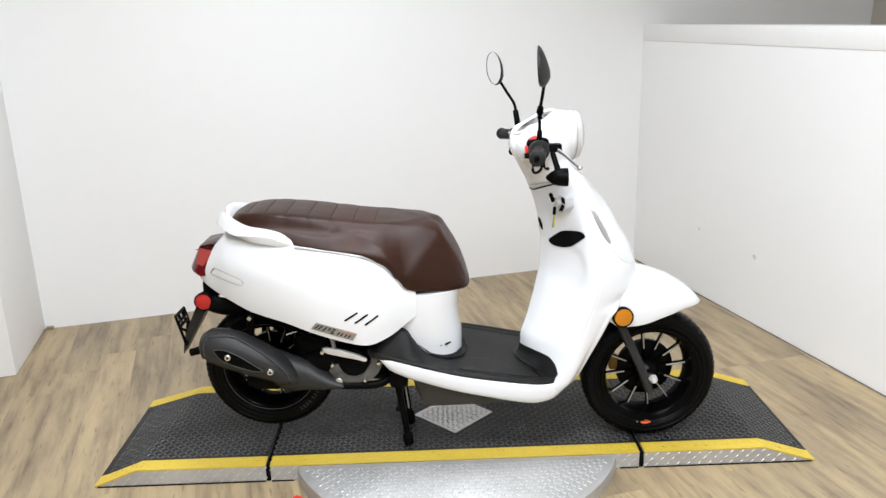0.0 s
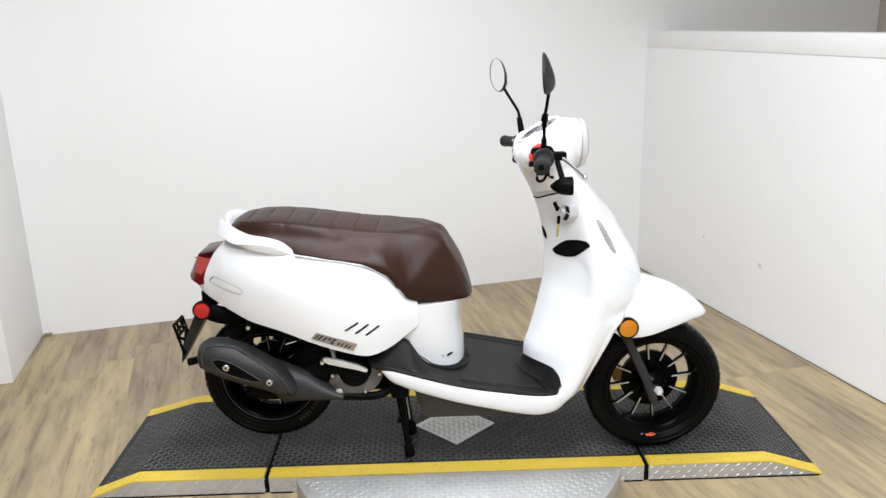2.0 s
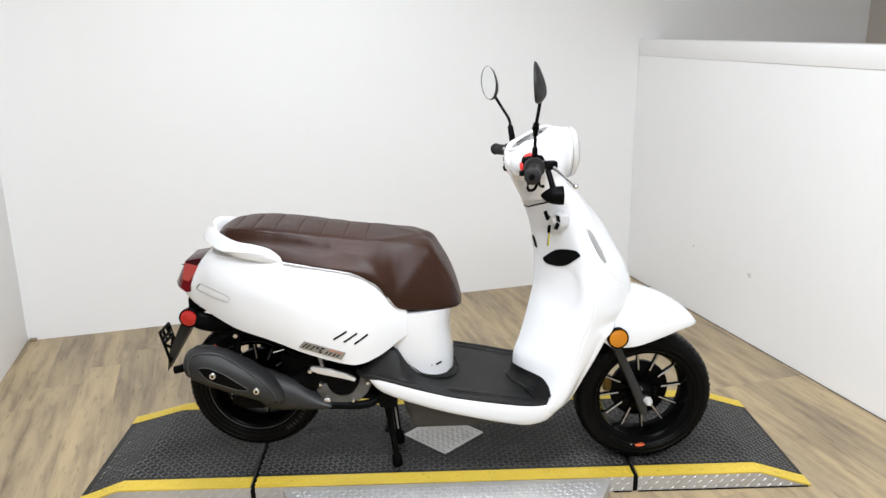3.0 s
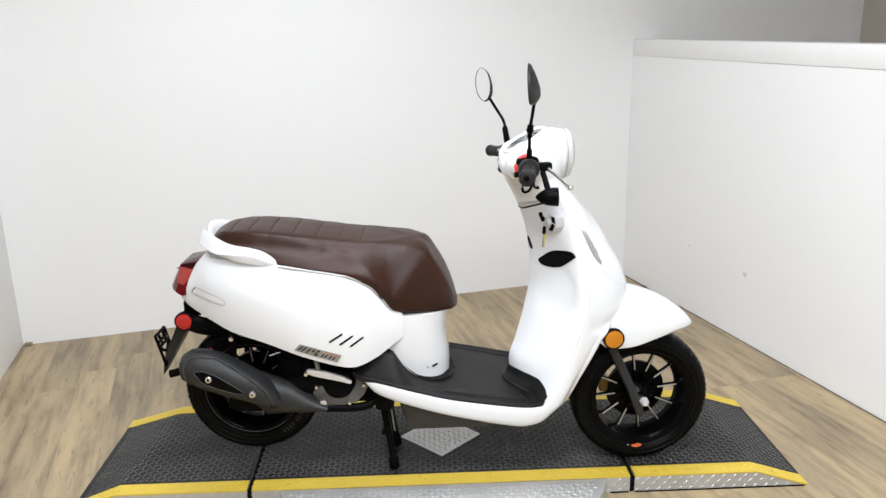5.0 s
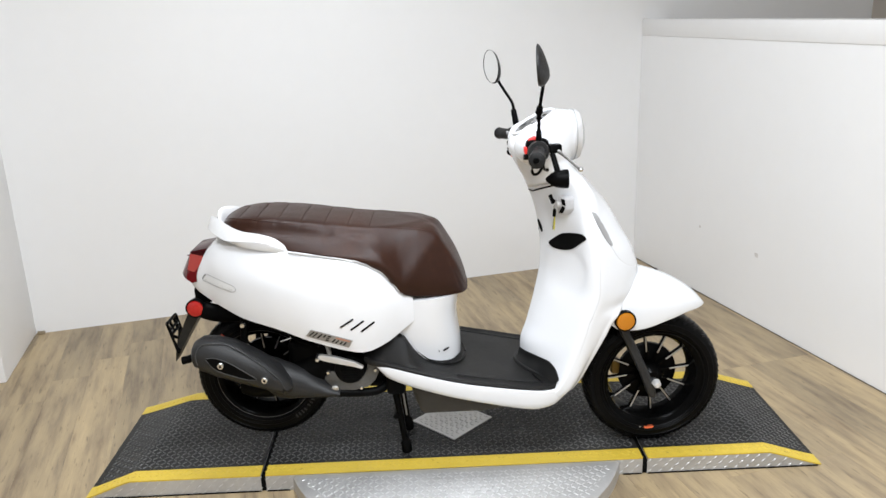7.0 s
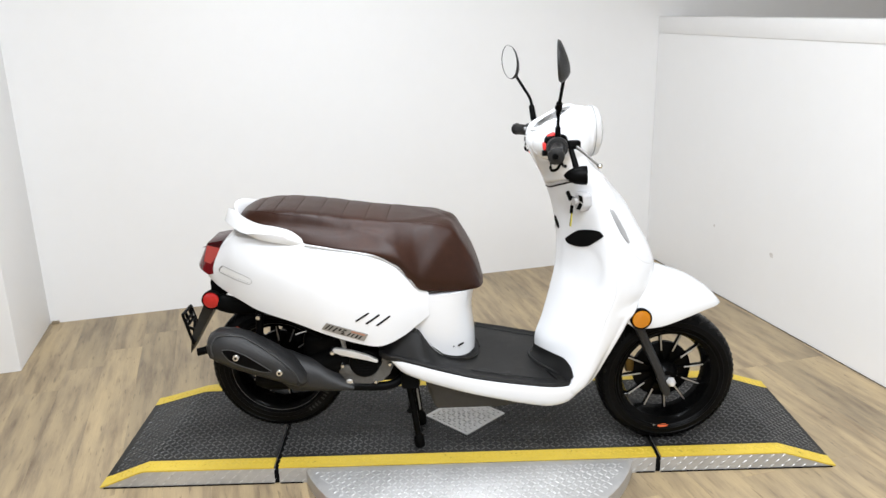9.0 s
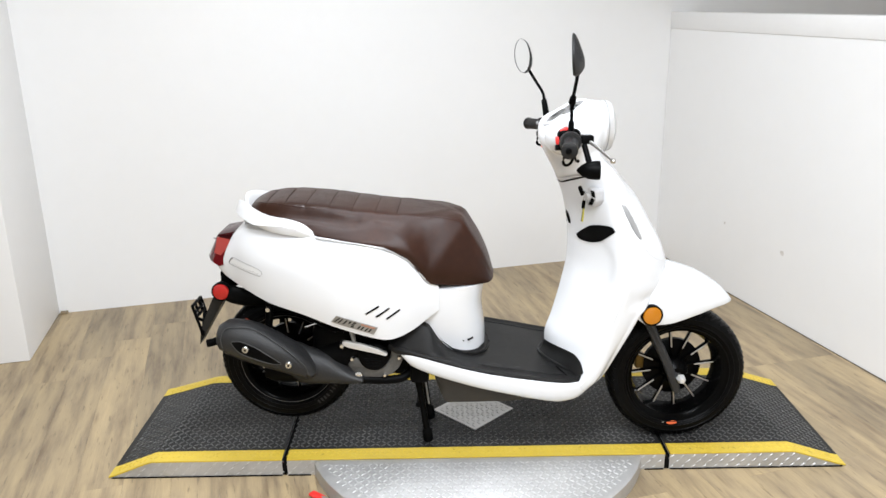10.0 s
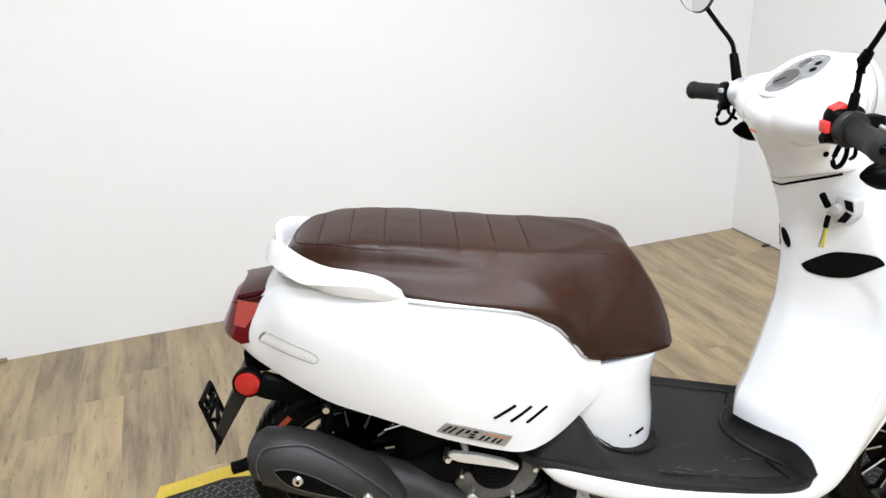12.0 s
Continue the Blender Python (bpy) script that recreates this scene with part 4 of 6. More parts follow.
# grab rail: lower edge, crease, top edge and inner foot of one half
RAIL = (((-0.449, 0.166, 0.794), (-0.448, 0.167, 0.795), (-0.449, 0.165, 0.796), (-0.451, 0.163, 0.794)),
        ((-0.478, 0.177, 0.797), (-0.473, 0.178, 0.808), (-0.475, 0.168, 0.816), (-0.480, 0.152, 0.798)),
        ((-0.520, 0.183, 0.808), (-0.513, 0.183, 0.828), (-0.513, 0.163, 0.844), (-0.520, 0.140, 0.815)),
        ((-0.560, 0.183, 0.815), (-0.556, 0.182, 0.838), (-0.560, 0.153, 0.856), (-0.565, 0.130, 0.825)),
        ((-0.613, 0.170, 0.822), (-0.620, 0.172, 0.840), (-0.615, 0.138, 0.862), (-0.615, 0.118, 0.832)),
        ((-0.650, 0.150, 0.833), (-0.662, 0.159, 0.840), (-0.660, 0.113, 0.874), (-0.652, 0.098, 0.838)),
        ((-0.690, 0.121, 0.842), (-0.703, 0.125, 0.852), (-0.698, 0.082, 0.889), (-0.685, 0.072, 0.845)),
        ((-0.719, 0.088, 0.849), (-0.731, 0.088, 0.859), (-0.724, 0.056, 0.892), (-0.708, 0.052, 0.850)),
        ((-0.735, 0.046, 0.842), (-0.743, 0.047, 0.853), (-0.733, 0.036, 0.880), (-0.714, 0.032, 0.846)),
        ((-0.733, 0.000, 0.820), (-0.737, 0.000, 0.830), (-0.725, 0.000, 0.838), (-0.706, 0.000, 0.820)))
lines = [spline([(u, -v, z) for u, v, z in col] + [(u, v, z) for u, v, z in col[-2::-1]], 97) for col in zip(*RAIL)]
rows = []
for low, crease, top, inner in zip(*lines):
    out = (crease - inner).normalized()
    fall = (inner - top).normalized()
    rows.append([low, lerp(low, crease, 0.5) + out * 0.0015, crease, lerp(crease, top, 0.35) + Vector((0, 0, 0.002)), lerp(crease, top, 0.75) + Vector((0, 0, 0.0025)), top, top + fall * 0.005 - out * 0.004, lerp(top, inner, 0.55) - out * 0.004, inner])
sp("grab_rail", loft(rows), SILVER, label="silver-white passenger grab rail with a notch behind the seat", sharp=38)
rows = []
for u, w, z in ((-0.725, 0.045, 0.812), (-0.712, 0.075, 0.822), (-0.66, 0.115, 0.826), (-0.56, 0.145, 0.812), (-0.46, 0.150, 0.795)):
    rows.append([Vector((u, w * math.cos(t), z + 0.012 * math.sin(t))) for t in [2 * math.pi * k / 20 for k in range(20)]])
sp("rail_base", loft(rows), SILVER, label="silver-white base under the grab rail")

# tail lamp
rows = []
for i in range(13):
    v = lerp(-0.078, 0.078, i / 12)
    k = (abs(v) / 0.078) ** 2.4
    prof = [(-0.735, 0.788), (-0.805, 0.777), (-0.820, 0.768), (-0.852, 0.705), (-0.851, 0.698), (-0.836, 0.686), (-0.775, 0.700)]
    rows.append([Vector((u + 0.030 * k, v, z - 0.004 * k)) for u, z in prof])
tail = sp("tail_lamp", loft(rows), RED, label="red wrap-round tail lamp")
for side in (-1, 1):
    rows = []
    for i in range(5):
        t = i / 4
        a, b = (lerp(-0.800, -0.815, t), lerp(0.779, 0.727, t)), (lerp(-0.752, -0.795, t), lerp(0.768, 0.718, t))
        rows.append([Vector((lerp(a[0], b[0], j / 3), side * 0.0786, lerp(a[1], b[1], j / 3))) for j in range(4)])
    sheet(rows, 0.0016, REDFACET, "lamp_lens", tail, "glossy facet of the red lamp, its reflection painted as paler red")
    rows = [[Vector((lerp(-0.812, -0.738, i / 6), side * 0.0784, lerp(lerp(0.7735, 0.766, i / 6), lerp(0.775, 0.787, i / 6), j / 2))) for j in range(3)] for i in range(7)]
    sheet(rows, 0.0016, DEEPRED, "lamp_shade", tail, "dark upper side of the lamp")
bm = block((0.072, 0.135, 0.012), (-0.770, 0, 0.7815), 0.005, 3, Matrix.Rotation(radians(-9), 4, "Y"))
sp("lamp_top", bm, DEEPRED, tail, "dark red lamp top")

# rear splash guard, reflector and number plate bracket
sp("plate_holder", block((0.055, 0.12, 0.055), (-0.785, 0, 0.632), 0.010, 2), BLACK, label="black number plate holder")
rows = []
for u, z, du, w0, w1 in ((-0.770, 0.632, 0.046, 0.052, 0.064), (-0.815, 0.55, 0.042, 0.046, 0.058), (-0.868, 0.465, 0.030, 0.036, 0.046), (-0.906, 0.402, 0.006, 0.022, 0.028)):
    rows.append([Vector((u, -w0, z)), Vector((u - du, -w1, z - 0.012)), Vector((u - du - 0.004, 0, z - 0.012)), Vector((u - du, w1, z - 0.012)), Vector((u, w0, z)), Vector((u + 0.004, 0, z))])
sp("splash_guard", loft(rows), SHIELD_GREY, label="dark grey tapered splash guard", sharp=25)
bracket = new("plate_bracket")
bracket.parent = scooter
bracket.matrix_local = DROP @ Matrix.Translation((-0.903, -0.005, 0.478)) @ Matrix.Rotation(radians(-14), 4, "Y")
bracket["label"] = "black pierced number plate bracket"
for v0, z0, v1, z1 in ((-0.042, -0.045, 0.042, -0.045), (-0.042, 0.058, 0.042, 0.058), (-0.042, -0.045, -0.042, 0.058), (0.042, -0.045, 0.042, 0.058), (-0.04, -0.042, 0.04, 0.015), (-0.04, 0.015, 0.04, -0.042), (-0.042, 0.018, 0.042, 0.018), (-0.042, 0.034, 0.042, 0.034), (-0.015, 0.018, -0.015, 0.058), (0.02, 0.018, 0.02, 0.058)):
    part("bracket_bar", tube([(0, v0, z0), (0, v1, z1)], 0.0052, 8), BLACK, bracket)
for v in (-0.03, 0.03):
    part("bracket_bolt", lathe([(-0.008, 0.0), (-0.008, 0.006), (0.004, 0.006), (0.004, 0)], (0, v, 0.032), "u", 12), CAST, bracket)


def round_lens(name, centre, r, mat, label, turn=0.0):
    root = new(name)
    root.parent = scooter
    root.matrix_local = DROP @ Matrix.Translation(centre) @ Matrix.Rotation(radians(turn), 4, "Z")
    root["label"] = label
    part("lens", lathe([(-0.012, 0.0), (-0.0115, r * 0.5), (-0.009, r * 0.80), (-0.005, r * 0.87), (0.0, r * 0.87)], (0, 0, 0), "v", 32), mat, root)
    part("housing", lathe([(-0.006, r * 0.86), (-0.0085, r * 0.92), (-0.007, r * 0.98), (-0.004, r), (0.012, r * 0.96), (0.016, r * 0.6), (0.016, 0)], (0, 0, 0), "v", 32), BLACK, root, "black lens housing")
    return root


for side in (-1, 1):
    round_lens("side_reflector", (-0.803, side * 0.086, 0.600), 0.031, REFLECTOR, "round red side reflector", 0 if side < 0 else 180)
    round_lens("side_marker", (0.546, side * 0.146, 0.541), 0.034, AMBER, "round amber side marker", 6 if side < 0 else 174)

# pocket, lock and vents in the shield
rows = []
for i in range(25):
    t = i / 24
    v = lerp(0.046, 0.159, t)
    top = smooth_curve(t, ((0, 0.775), (0.08, 0.785), (0.42, 0.815), (0.87, 0.824), (0.93, 0.822), (1, 0.814)))
    low = smooth_curve(t, ((0, 0.770), (0.10, 0.760), (0.28, 0.758), (0.55, 0.766), (0.85, 0.793), (1, 0.810)))
    rows.append([shield_point(lerp(low, top, j / 5), -v, 0.0016) for j in range(6)])
sheet(rows, 0.002, DARK, "glove_pocket", shield, "open black glove pocket")
for v0, z0, h, half in ((0.012, 0.818, 0.021, 0.0055), (-0.0135, 0.820, 0.020, 0.0075)):
    rows = []
    for i in range(9):
        t = i / 8 * 2 - 1
        w = half * math.sqrt(max(0.02, 1 - t * t))
        rows.append([shield_point(z0 + h * t, v0 + 0.006 * t + w * q, 0.0012) for q in (-1, 0, 1)])
    sheet(rows, 0.002, DARK, "air_slot", shield, "small black air slot")
# side vents: a flat grey sheet stands for the shaded white inlet
for side in (-1, 1):
    rows = []
    for i in range(12):
        t = i / 11
        z = lerp(0.903, 0.785, t)
        h = shield_half(z, 160)
        u0 = lerp(0.432, 0.497, t)
        w = 0.007 * math.sqrt(max(0.03, 1 - (2 * t - 1) ** 2)) + 0.001
        row = []
        for s in (-1, 0, 1):
            k = min(range(60, 160), key=lambda j: abs(h[j].x - (u0 + w * s)))
            row.append(Vector((h[k].x + 0.0008, side * (h[k].y + 0.0014), z)))
        rows.append(row)
    sheet(rows, 0.002, GREYP, "side_vent", shield, "slanted side vent, its inner shade drawn as a grey sheet")

for side in (-1, 1):
    pts = []
    for u, z in ((0.503, 0.772), (0.515, 0.752), (0.530, 0.734), (0.552, 0.715), (0.578, 0.700), (0.592, 0.692)):
        pts.append(laid((u, side * 0.4, z), (0, -side, 0)))
    sp("panel_line", tube(spline(pts, 24), 0.0007, 6), SOFTSEAM, shield, "thin grey joint across the nose panel")
LOCK = Matrix.Translation((0.346, -0.0965, 0.912)) @ Matrix.Rotation(radians(-57), 4, "Z")


PALE = varied("pale_grey_plastic", [(0.3, (0.50, 0.50, 0.51)), (0.7, (0.60, 0.60, 0.61))], 12, (0.3, 0.42))
lock = sp("ignition_lock", turned(prism([(0.002, 0.022), (0.032, 0.021), (0.038, 0.014), (0.039, -0.015), (0.025, -0.033), (0.003, -0.034), (-0.004, -0.010)], 0.034, 0.003), LOCK @ Matrix.Translation((0, -0.009, 0))), PALE, shield, "pale grey six-sided ignition lock plate")
for quad in (((0.016, 0.017), (0.033, 0.016), (0.0370, -0.003), (0.0220, 0.000)), ((0.0225, -0.004), (0.0355, -0.009), (0.025, -0.027), (0.008, -0.028))):
    sp("lock_window", turned(prism(quad, 0.004, 0.0008), LOCK @ Matrix.Translation((0, -0.0108, 0))), DARK, lock, "dark square window")
sp("lock_barrel", turned(lathe([(-0.018, 0.0), (-0.018, 0.0085), (-0.016, 0.010), (-0.006, 0.0115)], (0.005, 0, -0.004), "v", 20), LOCK), SILVER, lock, "round silver key barrel")
sp("key", turned(block((0.031, 0.009, 0.013), (-0.014, -0.020, 0.011), 0.004, 2, Matrix.Rotation(radians(55), 4, "Y")), LOCK), BLACK, lock, "black key head")
sp("key_blade", turned(tube([(-0.016, -0.010, 0.008), (0.0, -0.003, 0.0)], 0.003, 8), LOCK), CHROME, lock)
sp("key_fob", turned(block((0.010, 0.008, 0.026), (-0.008, -0.014, -0.031), 0.003, 2, Matrix.Rotation(radians(6), 4, "Y")), LOCK), BLACK, lock, "black key fob")
sp("key_tag", turned(block((0.0065, 0.0020, 0.044), (-0.009, -0.013, -0.064), 0.0008, 1, Matrix.Rotation(radians(5), 4, "Y")), LOCK), YELLOWTAG, lock, "yellow paper tag on the key")
sp("key_ring", turned(tube([(-0.004, -0.014, -0.002), (-0.008, -0.016, -0.010), (-0.008, -0.014, -0.018)], 0.0012, 6), LOCK), CHROME, lock)
sp("hook", turned(tube([(-0.012, -0.011, -0.042), (-0.018, -0.012, -0.086)], 0.0015, 6), LOCK), CAST, lock)

# column mark and front wheel sticker
sp("column_slot", block((0.022, 0.004, 0.006), (-0.012, -0.1145, 0.449), 0.001, 1, Matrix.Rotation(radians(36), 4, "Z") @ Matrix.Rotation(radians(-12), 4, "Y")), DARK, label="small black slot")
sp("column_slot", block((0.004, 0.003, 0.004), (-0.034, -0.1262, 0.447), 0.001, 1), DARK, label="small black slot")

# pale rubbed marks on the mat
marks = bmesh.new()
rub = random.Random(5)
for cu, cv, n in ((0.05, -0.165, 7), (0.15, -0.17, 8), (0.20, -0.12, 4), (0.10, -0.08, 3)):
    for _ in range(n):
        u, v = cu + rub.uniform(-0.03, 0.03), cv + rub.uniform(-0.014, 0.014)
        d, e = rub.uniform(0.003, 0.012), rub.uniform(-0.5, 0.5)
        pts = [(u + d * s, v + d * e * s, smooth_curve(u + d * s, MAT_Z) * 0.93 + smooth_curve(u + d * s, MAT_E) * 0.07 + 0.0004) for s in (-1, 0, 1)]
        tube(pts, [0.0002, 0.00055, 0.0002], 5, bm=marks)
rubbed = sp("rub_marks", marks, material("rubbed_rubber", (0.11, 0.108, 0.104), 0.7, spec=0.2), bpy.data.objects["floor_mat"], "pale rub marks")
rubbed["kind"] = "stuff"

# fork, brake disc and axle
for side in (-1, 1):
    pts = [(0.525, side * 0.074, 0.560), (0.560, side * 0.074, 0.478), (0.628, side * 0.074, 0.334), (0.657, side * 0.074, 0.257), (0.662, side * 0.074, 0.244)]
    leg = sp("fork_leg", tube(pts, [0.0145, 0.0145, 0.0150, 0.0150, 0.011], 18, up=(0, 1, 0)), SHIELD_GREY, label="satin black fork leg")
    sp("axle_lug", tube([(0.640, side * 0.074, 0.300), (0.668, side * 0.074, 0.296)], [0.012, 0.0125], 16), SHIELD_GREY, leg, "black axle lug")
    sp("axle_nut", turned(lathe([(-0.022, 0), (-0.022, 0.008), (-0.016, 0.0125), (0.0, 0.0155), (0.0, 0.0)], (0.668, 0, 0.296), "v", 6), Matrix.Translation((0, -0.086, 0)) if side < 0 else Matrix.Translation((0, 0.086, 0)) @ Matrix.Diagonal((1, -1, 1, 1))), POLISHED, leg, "bright axle nut")
part("brake_disc", lathe([(0.030, 0.050), (0.030, 0.098), (0.034, 0.098), (0.034, 0.050)], (0, 0, 0), "v", 48, closed=True), SHIELD_GREY, front_wheel, "dark steel brake disc")
part("brake_caliper", block((0.030, 0.03, 0.055), (-0.108, 0.035, 0.02), 0.008, 2), material("bronze_caliper", (0.11, 0.065, 0.010), 0.4, 0.6), front_wheel, "bronze brake caliper")
RUST = material("dull_red_print", (0.30, 0.045, 0.02), 0.5)
oval = [(0.0175 * math.cos(2 * math.pi * k / 20), 0.0062 * math.sin(2 * math.pi * k / 20)) for k in range(20)]
part("tyre_mark", turned(prism(oval, 0.002), Matrix.Translation((-0.010, -0.0548, -0.1715)) @ Matrix.Rotation(radians(-3), 4, "Y")), ORANGE, front_wheel, "small oval red print on the tyre wall")
part("tyre_mark", block((0.006, 0.002, 0.005), (-0.040, -0.0548, -0.169), 0.0008, 1), CAST, front_wheel)
part("tyre_mark", block((0.034, 0.002, 0.012), (-0.130, -0.0572, 0.137), 0.0008, 1, Matrix.Rotation(radians(-44), 4, "Y")), RUST, rear_wheel, "small red print on the tyre wall")
EDGEGREY = material("faint_print", (0.035, 0.035, 0.035), 0.6, spec=0.2)
for k in range(7):
    ang = radians(303 + 4.2 * k + (2 if k > 3 else 0))
    bm = block((0.013, 0.0016, 0.006), (0.179, -0.0583, 0), 0.0006, 1)
    part("tyre_print", turned(bm, Matrix.Rotation(-ang, 4, "Y")), EDGEGREY, rear_wheel, "faint grey print on the tyre wall")
for wheel_ob, r, w in ((front_wheel, 0.229, 0.110), (rear_wheel, 0.224, 0.115)):
    for rr in (0.735, 0.80, 0.875):
        part("tyre_rib", lathe([(a * w / 2 * 1.0, r * rr + b) for a, b in ((-0.985, -0.002), (-1.015, 0), (-0.985, 0.002))], (0, 0, 0), "v", 64), RUBBER, wheel_ob)
    rib, lug = bmesh.new(), bmesh.new()
    for k in range(34):
        t = 2 * math.pi * k / 34
        for side in (-1, 1):
            a = [(side * w / 2 * f, r * g, t + dt) for f, g, dt in ((0.30, 0.9995, 0.0), (0.64, 0.981, 0.05), (0.89, 0.938, 0.13))]
            pts = [Vector((math.cos(tt) * (q - 0.0012), v * 0.985, math.sin(tt) * (q - 0.0012))) for v, q, tt in a]
            tube(pts, 0.0022, 5, bm=rib)
            half = math.pi / 34
            pts = [Vector((math.cos(tt + half) * (q - 0.0052), v * 0.972, math.sin(tt + half) * (q - 0.0052))) for v, q, tt in a]
            tube(pts, [0.0062, 0.0070, 0.0062], 6, bm=lug)
    part("tread_lug", lug, RUBBER, wheel_ob, "raised tread blocks", 60)["kind"] = "stuff"
    part("tread_groove", rib, DARK, wheel_ob, "cut tread grooves")["kind"] = "stuff"

# controls on the handlebar
STEERED = Matrix.Translation((0.298, -0.018, 1.086)) @ Matrix.Rotation(radians(5), 4, "Z") @ Matrix.Rotation(radians(-2.2), 4, "X") @ Matrix.Translation((-0.30, 0, -1.083))


def bar(name, bm, mat, parent=None, label="", sharp=35):
    return sp(name, turned(bm, STEERED), mat, parent, label, sharp)


GRIP = {-1: 0.356, 1: 0.312}
for side in (-1, 1):
    def at(u, v, z):
        return (u, side * v, z)
    prof = [r * (1.08 if side < 0 else 0.94) for r in (0.0175, 0.0205, 0.0205, 0.0190, 0.0188, 0.0188, 0.0190, 0.0192, 0.0212, 0.0205, 0.015)]
    pts = [at(lerp(0.252, 0.216, s), lerp(0.214, GRIP[side], s), lerp(1.083, 1.079, s)) for s in (0, 0.02, 0.08, 0.1, 0.3, 0.5, 0.7, 0.9, 0.93, 0.98, 1.0)]
    grip = bar("grip", tube(pts, prof, 24), MAT, label="black ribbed rubber grip")
    for k in range(12):
        s = 0.14 + 0.06 * k
        c = at(lerp(0.252, 0.216, s), lerp(0.214, GRIP[side], s), lerp(1.083, 1.079, s))
        d = at(lerp(0.252, 0.216, s + 0.02), lerp(0.214, GRIP[side], s + 0.02), lerp(1.083, 1.079, s + 0.02))
        bar("grip_rib", tube([c, d], 0.01905 * (1.08 if side < 0 else 0.94), 20), MAT, grip)
    bar("grip_end", turned(lathe([(-0.004, 0.0), (-0.004, 0.006), (0.002, 0.009)], (0, 0, 0), "v", 16), Matrix.Translation(at(0.2155, GRIP[side] + 0.001, 1.079)) @ Matrix.Diagonal((1, -side, 1, 1))), BLACK, grip)
    if side < 0:
        sw = sp("switch_block", turned(block((0.066, 0.040, 0.062), (0, 0, 0), 0.017, 4), Matrix.Translation((0.263, -0.224, 1.099)) @ Matrix.Rotation(radians(7), 4, "Z")), BLACK, label="black handlebar switch block")
        collar_m = Matrix.Translation((0.264, -0.249, 1.096)) @ Matrix.Rotation(radians(7), 4, "Z")
        sp("switch_collar", turned(lathe([(0.010, 0.0), (0.010, 0.029), (-0.002, 0.031), (-0.008, 0.029), (-0.008, 0.0)], (0, 0, 0), "v", 28), collar_m), SHIELD_GREY, sw, "rounded grey-black end of the switch block")
        sp("switch", turned(block((0.024, 0.026, 0.010), (0, 0, 0), 0.003, 2), Matrix.Translation((0.249, -0.224, 1.1275)) @ Matrix.Rotation(radians(-26), 4, "Y")), REDBTN, sw, "red switch")
        sp("switch", turned(block((0.010, 0.024, 0.020), (0, 0, 0), 0.003, 2), Matrix.Translation((0.2305, -0.228, 1.098)) @ Matrix.Rotation(radians(-4), 4, "Y")), REDBTN, sw, "red switch")
    else:
        sw = bar("switch_block", block((0.050, 0.046, 0.048), at(0.256, 0.199, 1.084), 0.010, 3), BLACK, label="black handlebar switch block")
        bar("switch", block((0.012, 0.014, 0.010), at(0.230, 0.196, 1.092), 0.003, 2), GREYP, sw, "grey switch")
    bar("switch_knob", lathe([(-0.01, 0.0), (-0.01, 0.008), (0.01, 0.008), (0.01, 0)], at(0.218 if side < 0 else 0.236, 0.208 if side < 0 else 0.196, 1.068 if side < 0 else 1.058), "u", 14), BLACK, sw)
    bar("cable", tube(spline([at(0.246, 0.210, 1.066), at(0.231, 0.212, 1.034), at(0.236, 0.211, 1.019), at(0.252, 0.205, 1.022), at(0.262, 0.20, 1.042), at(0.262, 0.19, 1.066)], 18), 0.0042, 8), BLACK, sw, "looped black cable")
    bar("cable", tube(spline([at(0.262, 0.222, 1.064), at(0.262, 0.222, 1.040), at(0.27, 0.20, 1.028)], 10), 0.0035, 8), BLACK, sw)
    holder = bar("lever_bracket", block((0.036, 0.034, 0.024), at(0.298, 0.200, 1.088), 0.005, 2), BLACK, label="black brake lever bracket")
    pts = spline([at(0.300, 0.205, 1.085), at(0.314, 0.235, 1.074), at(0.327, 0.275, 1.060), at(0.340, 0.318, 1.046)], 14)
    lever = bar("brake_lever", tube(pts, [0.0068, 0.0065, 0.006, 0.0056, 0.0053, 0.005, 0.0048, 0.0045, 0.0043, 0.004, 0.004, 0.004, 0.004, 0.004], 12, flat=0.7), CAST, label="grey metal brake lever")
    bar("lever_ball", lathe([(-0.008, 0), (-0.006, 0.0055), (0, 0.008), (0.006, 0.0055), (0.008, 0)], at(0.342, 0.322, 1.045), "z", 16), CHROME, lever)
    # front indicator under the bar
    hub, long = ((0.323, -0.262, 1.020), 0.86) if side < 0 else ((0.281, 0.150, 1.006), 1.0)
    ind = sp("front_indicator", lathe([(a * long, r) for a, r in ((-0.048, 0.0), (-0.044, 0.006), (-0.03, 0.016), (-0.012, 0.0235), (0.012, 0.0265), (0.026, 0.0265), (0.026, 0.0))], hub, "u", 28), BLACK, label="black bullet-shaped front indicator")
    sp("indicator_lens", lathe([(a * long, r) for a, r in ((0.0255, 0.0235), (0.0275, 0.018), (0.0285, 0.010), (0.029, 0.0))], hub, "u", 28), AMBER, ind, "amber front lens")
    if side < 0:
        stalk = [(0.306, -0.225, 1.085), (0.312, -0.240, 1.062), (0.318, -0.256, 1.038), (0.324, hub[1], hub[2] + 0.010)]
    else:
        stalk = [(hub[0] - 0.003, 0.085, 1.020), (hub[0] - 0.002, 0.105, 1.017), (hub[0] - 0.002, 0.125, 1.014), (hub[0], hub[1], hub[2] + 0.015)]
    sp("stalk", tube(stalk, [0.008, 0.008, 0.009, 0.011], 14), BLACK, ind, "short black stalk")

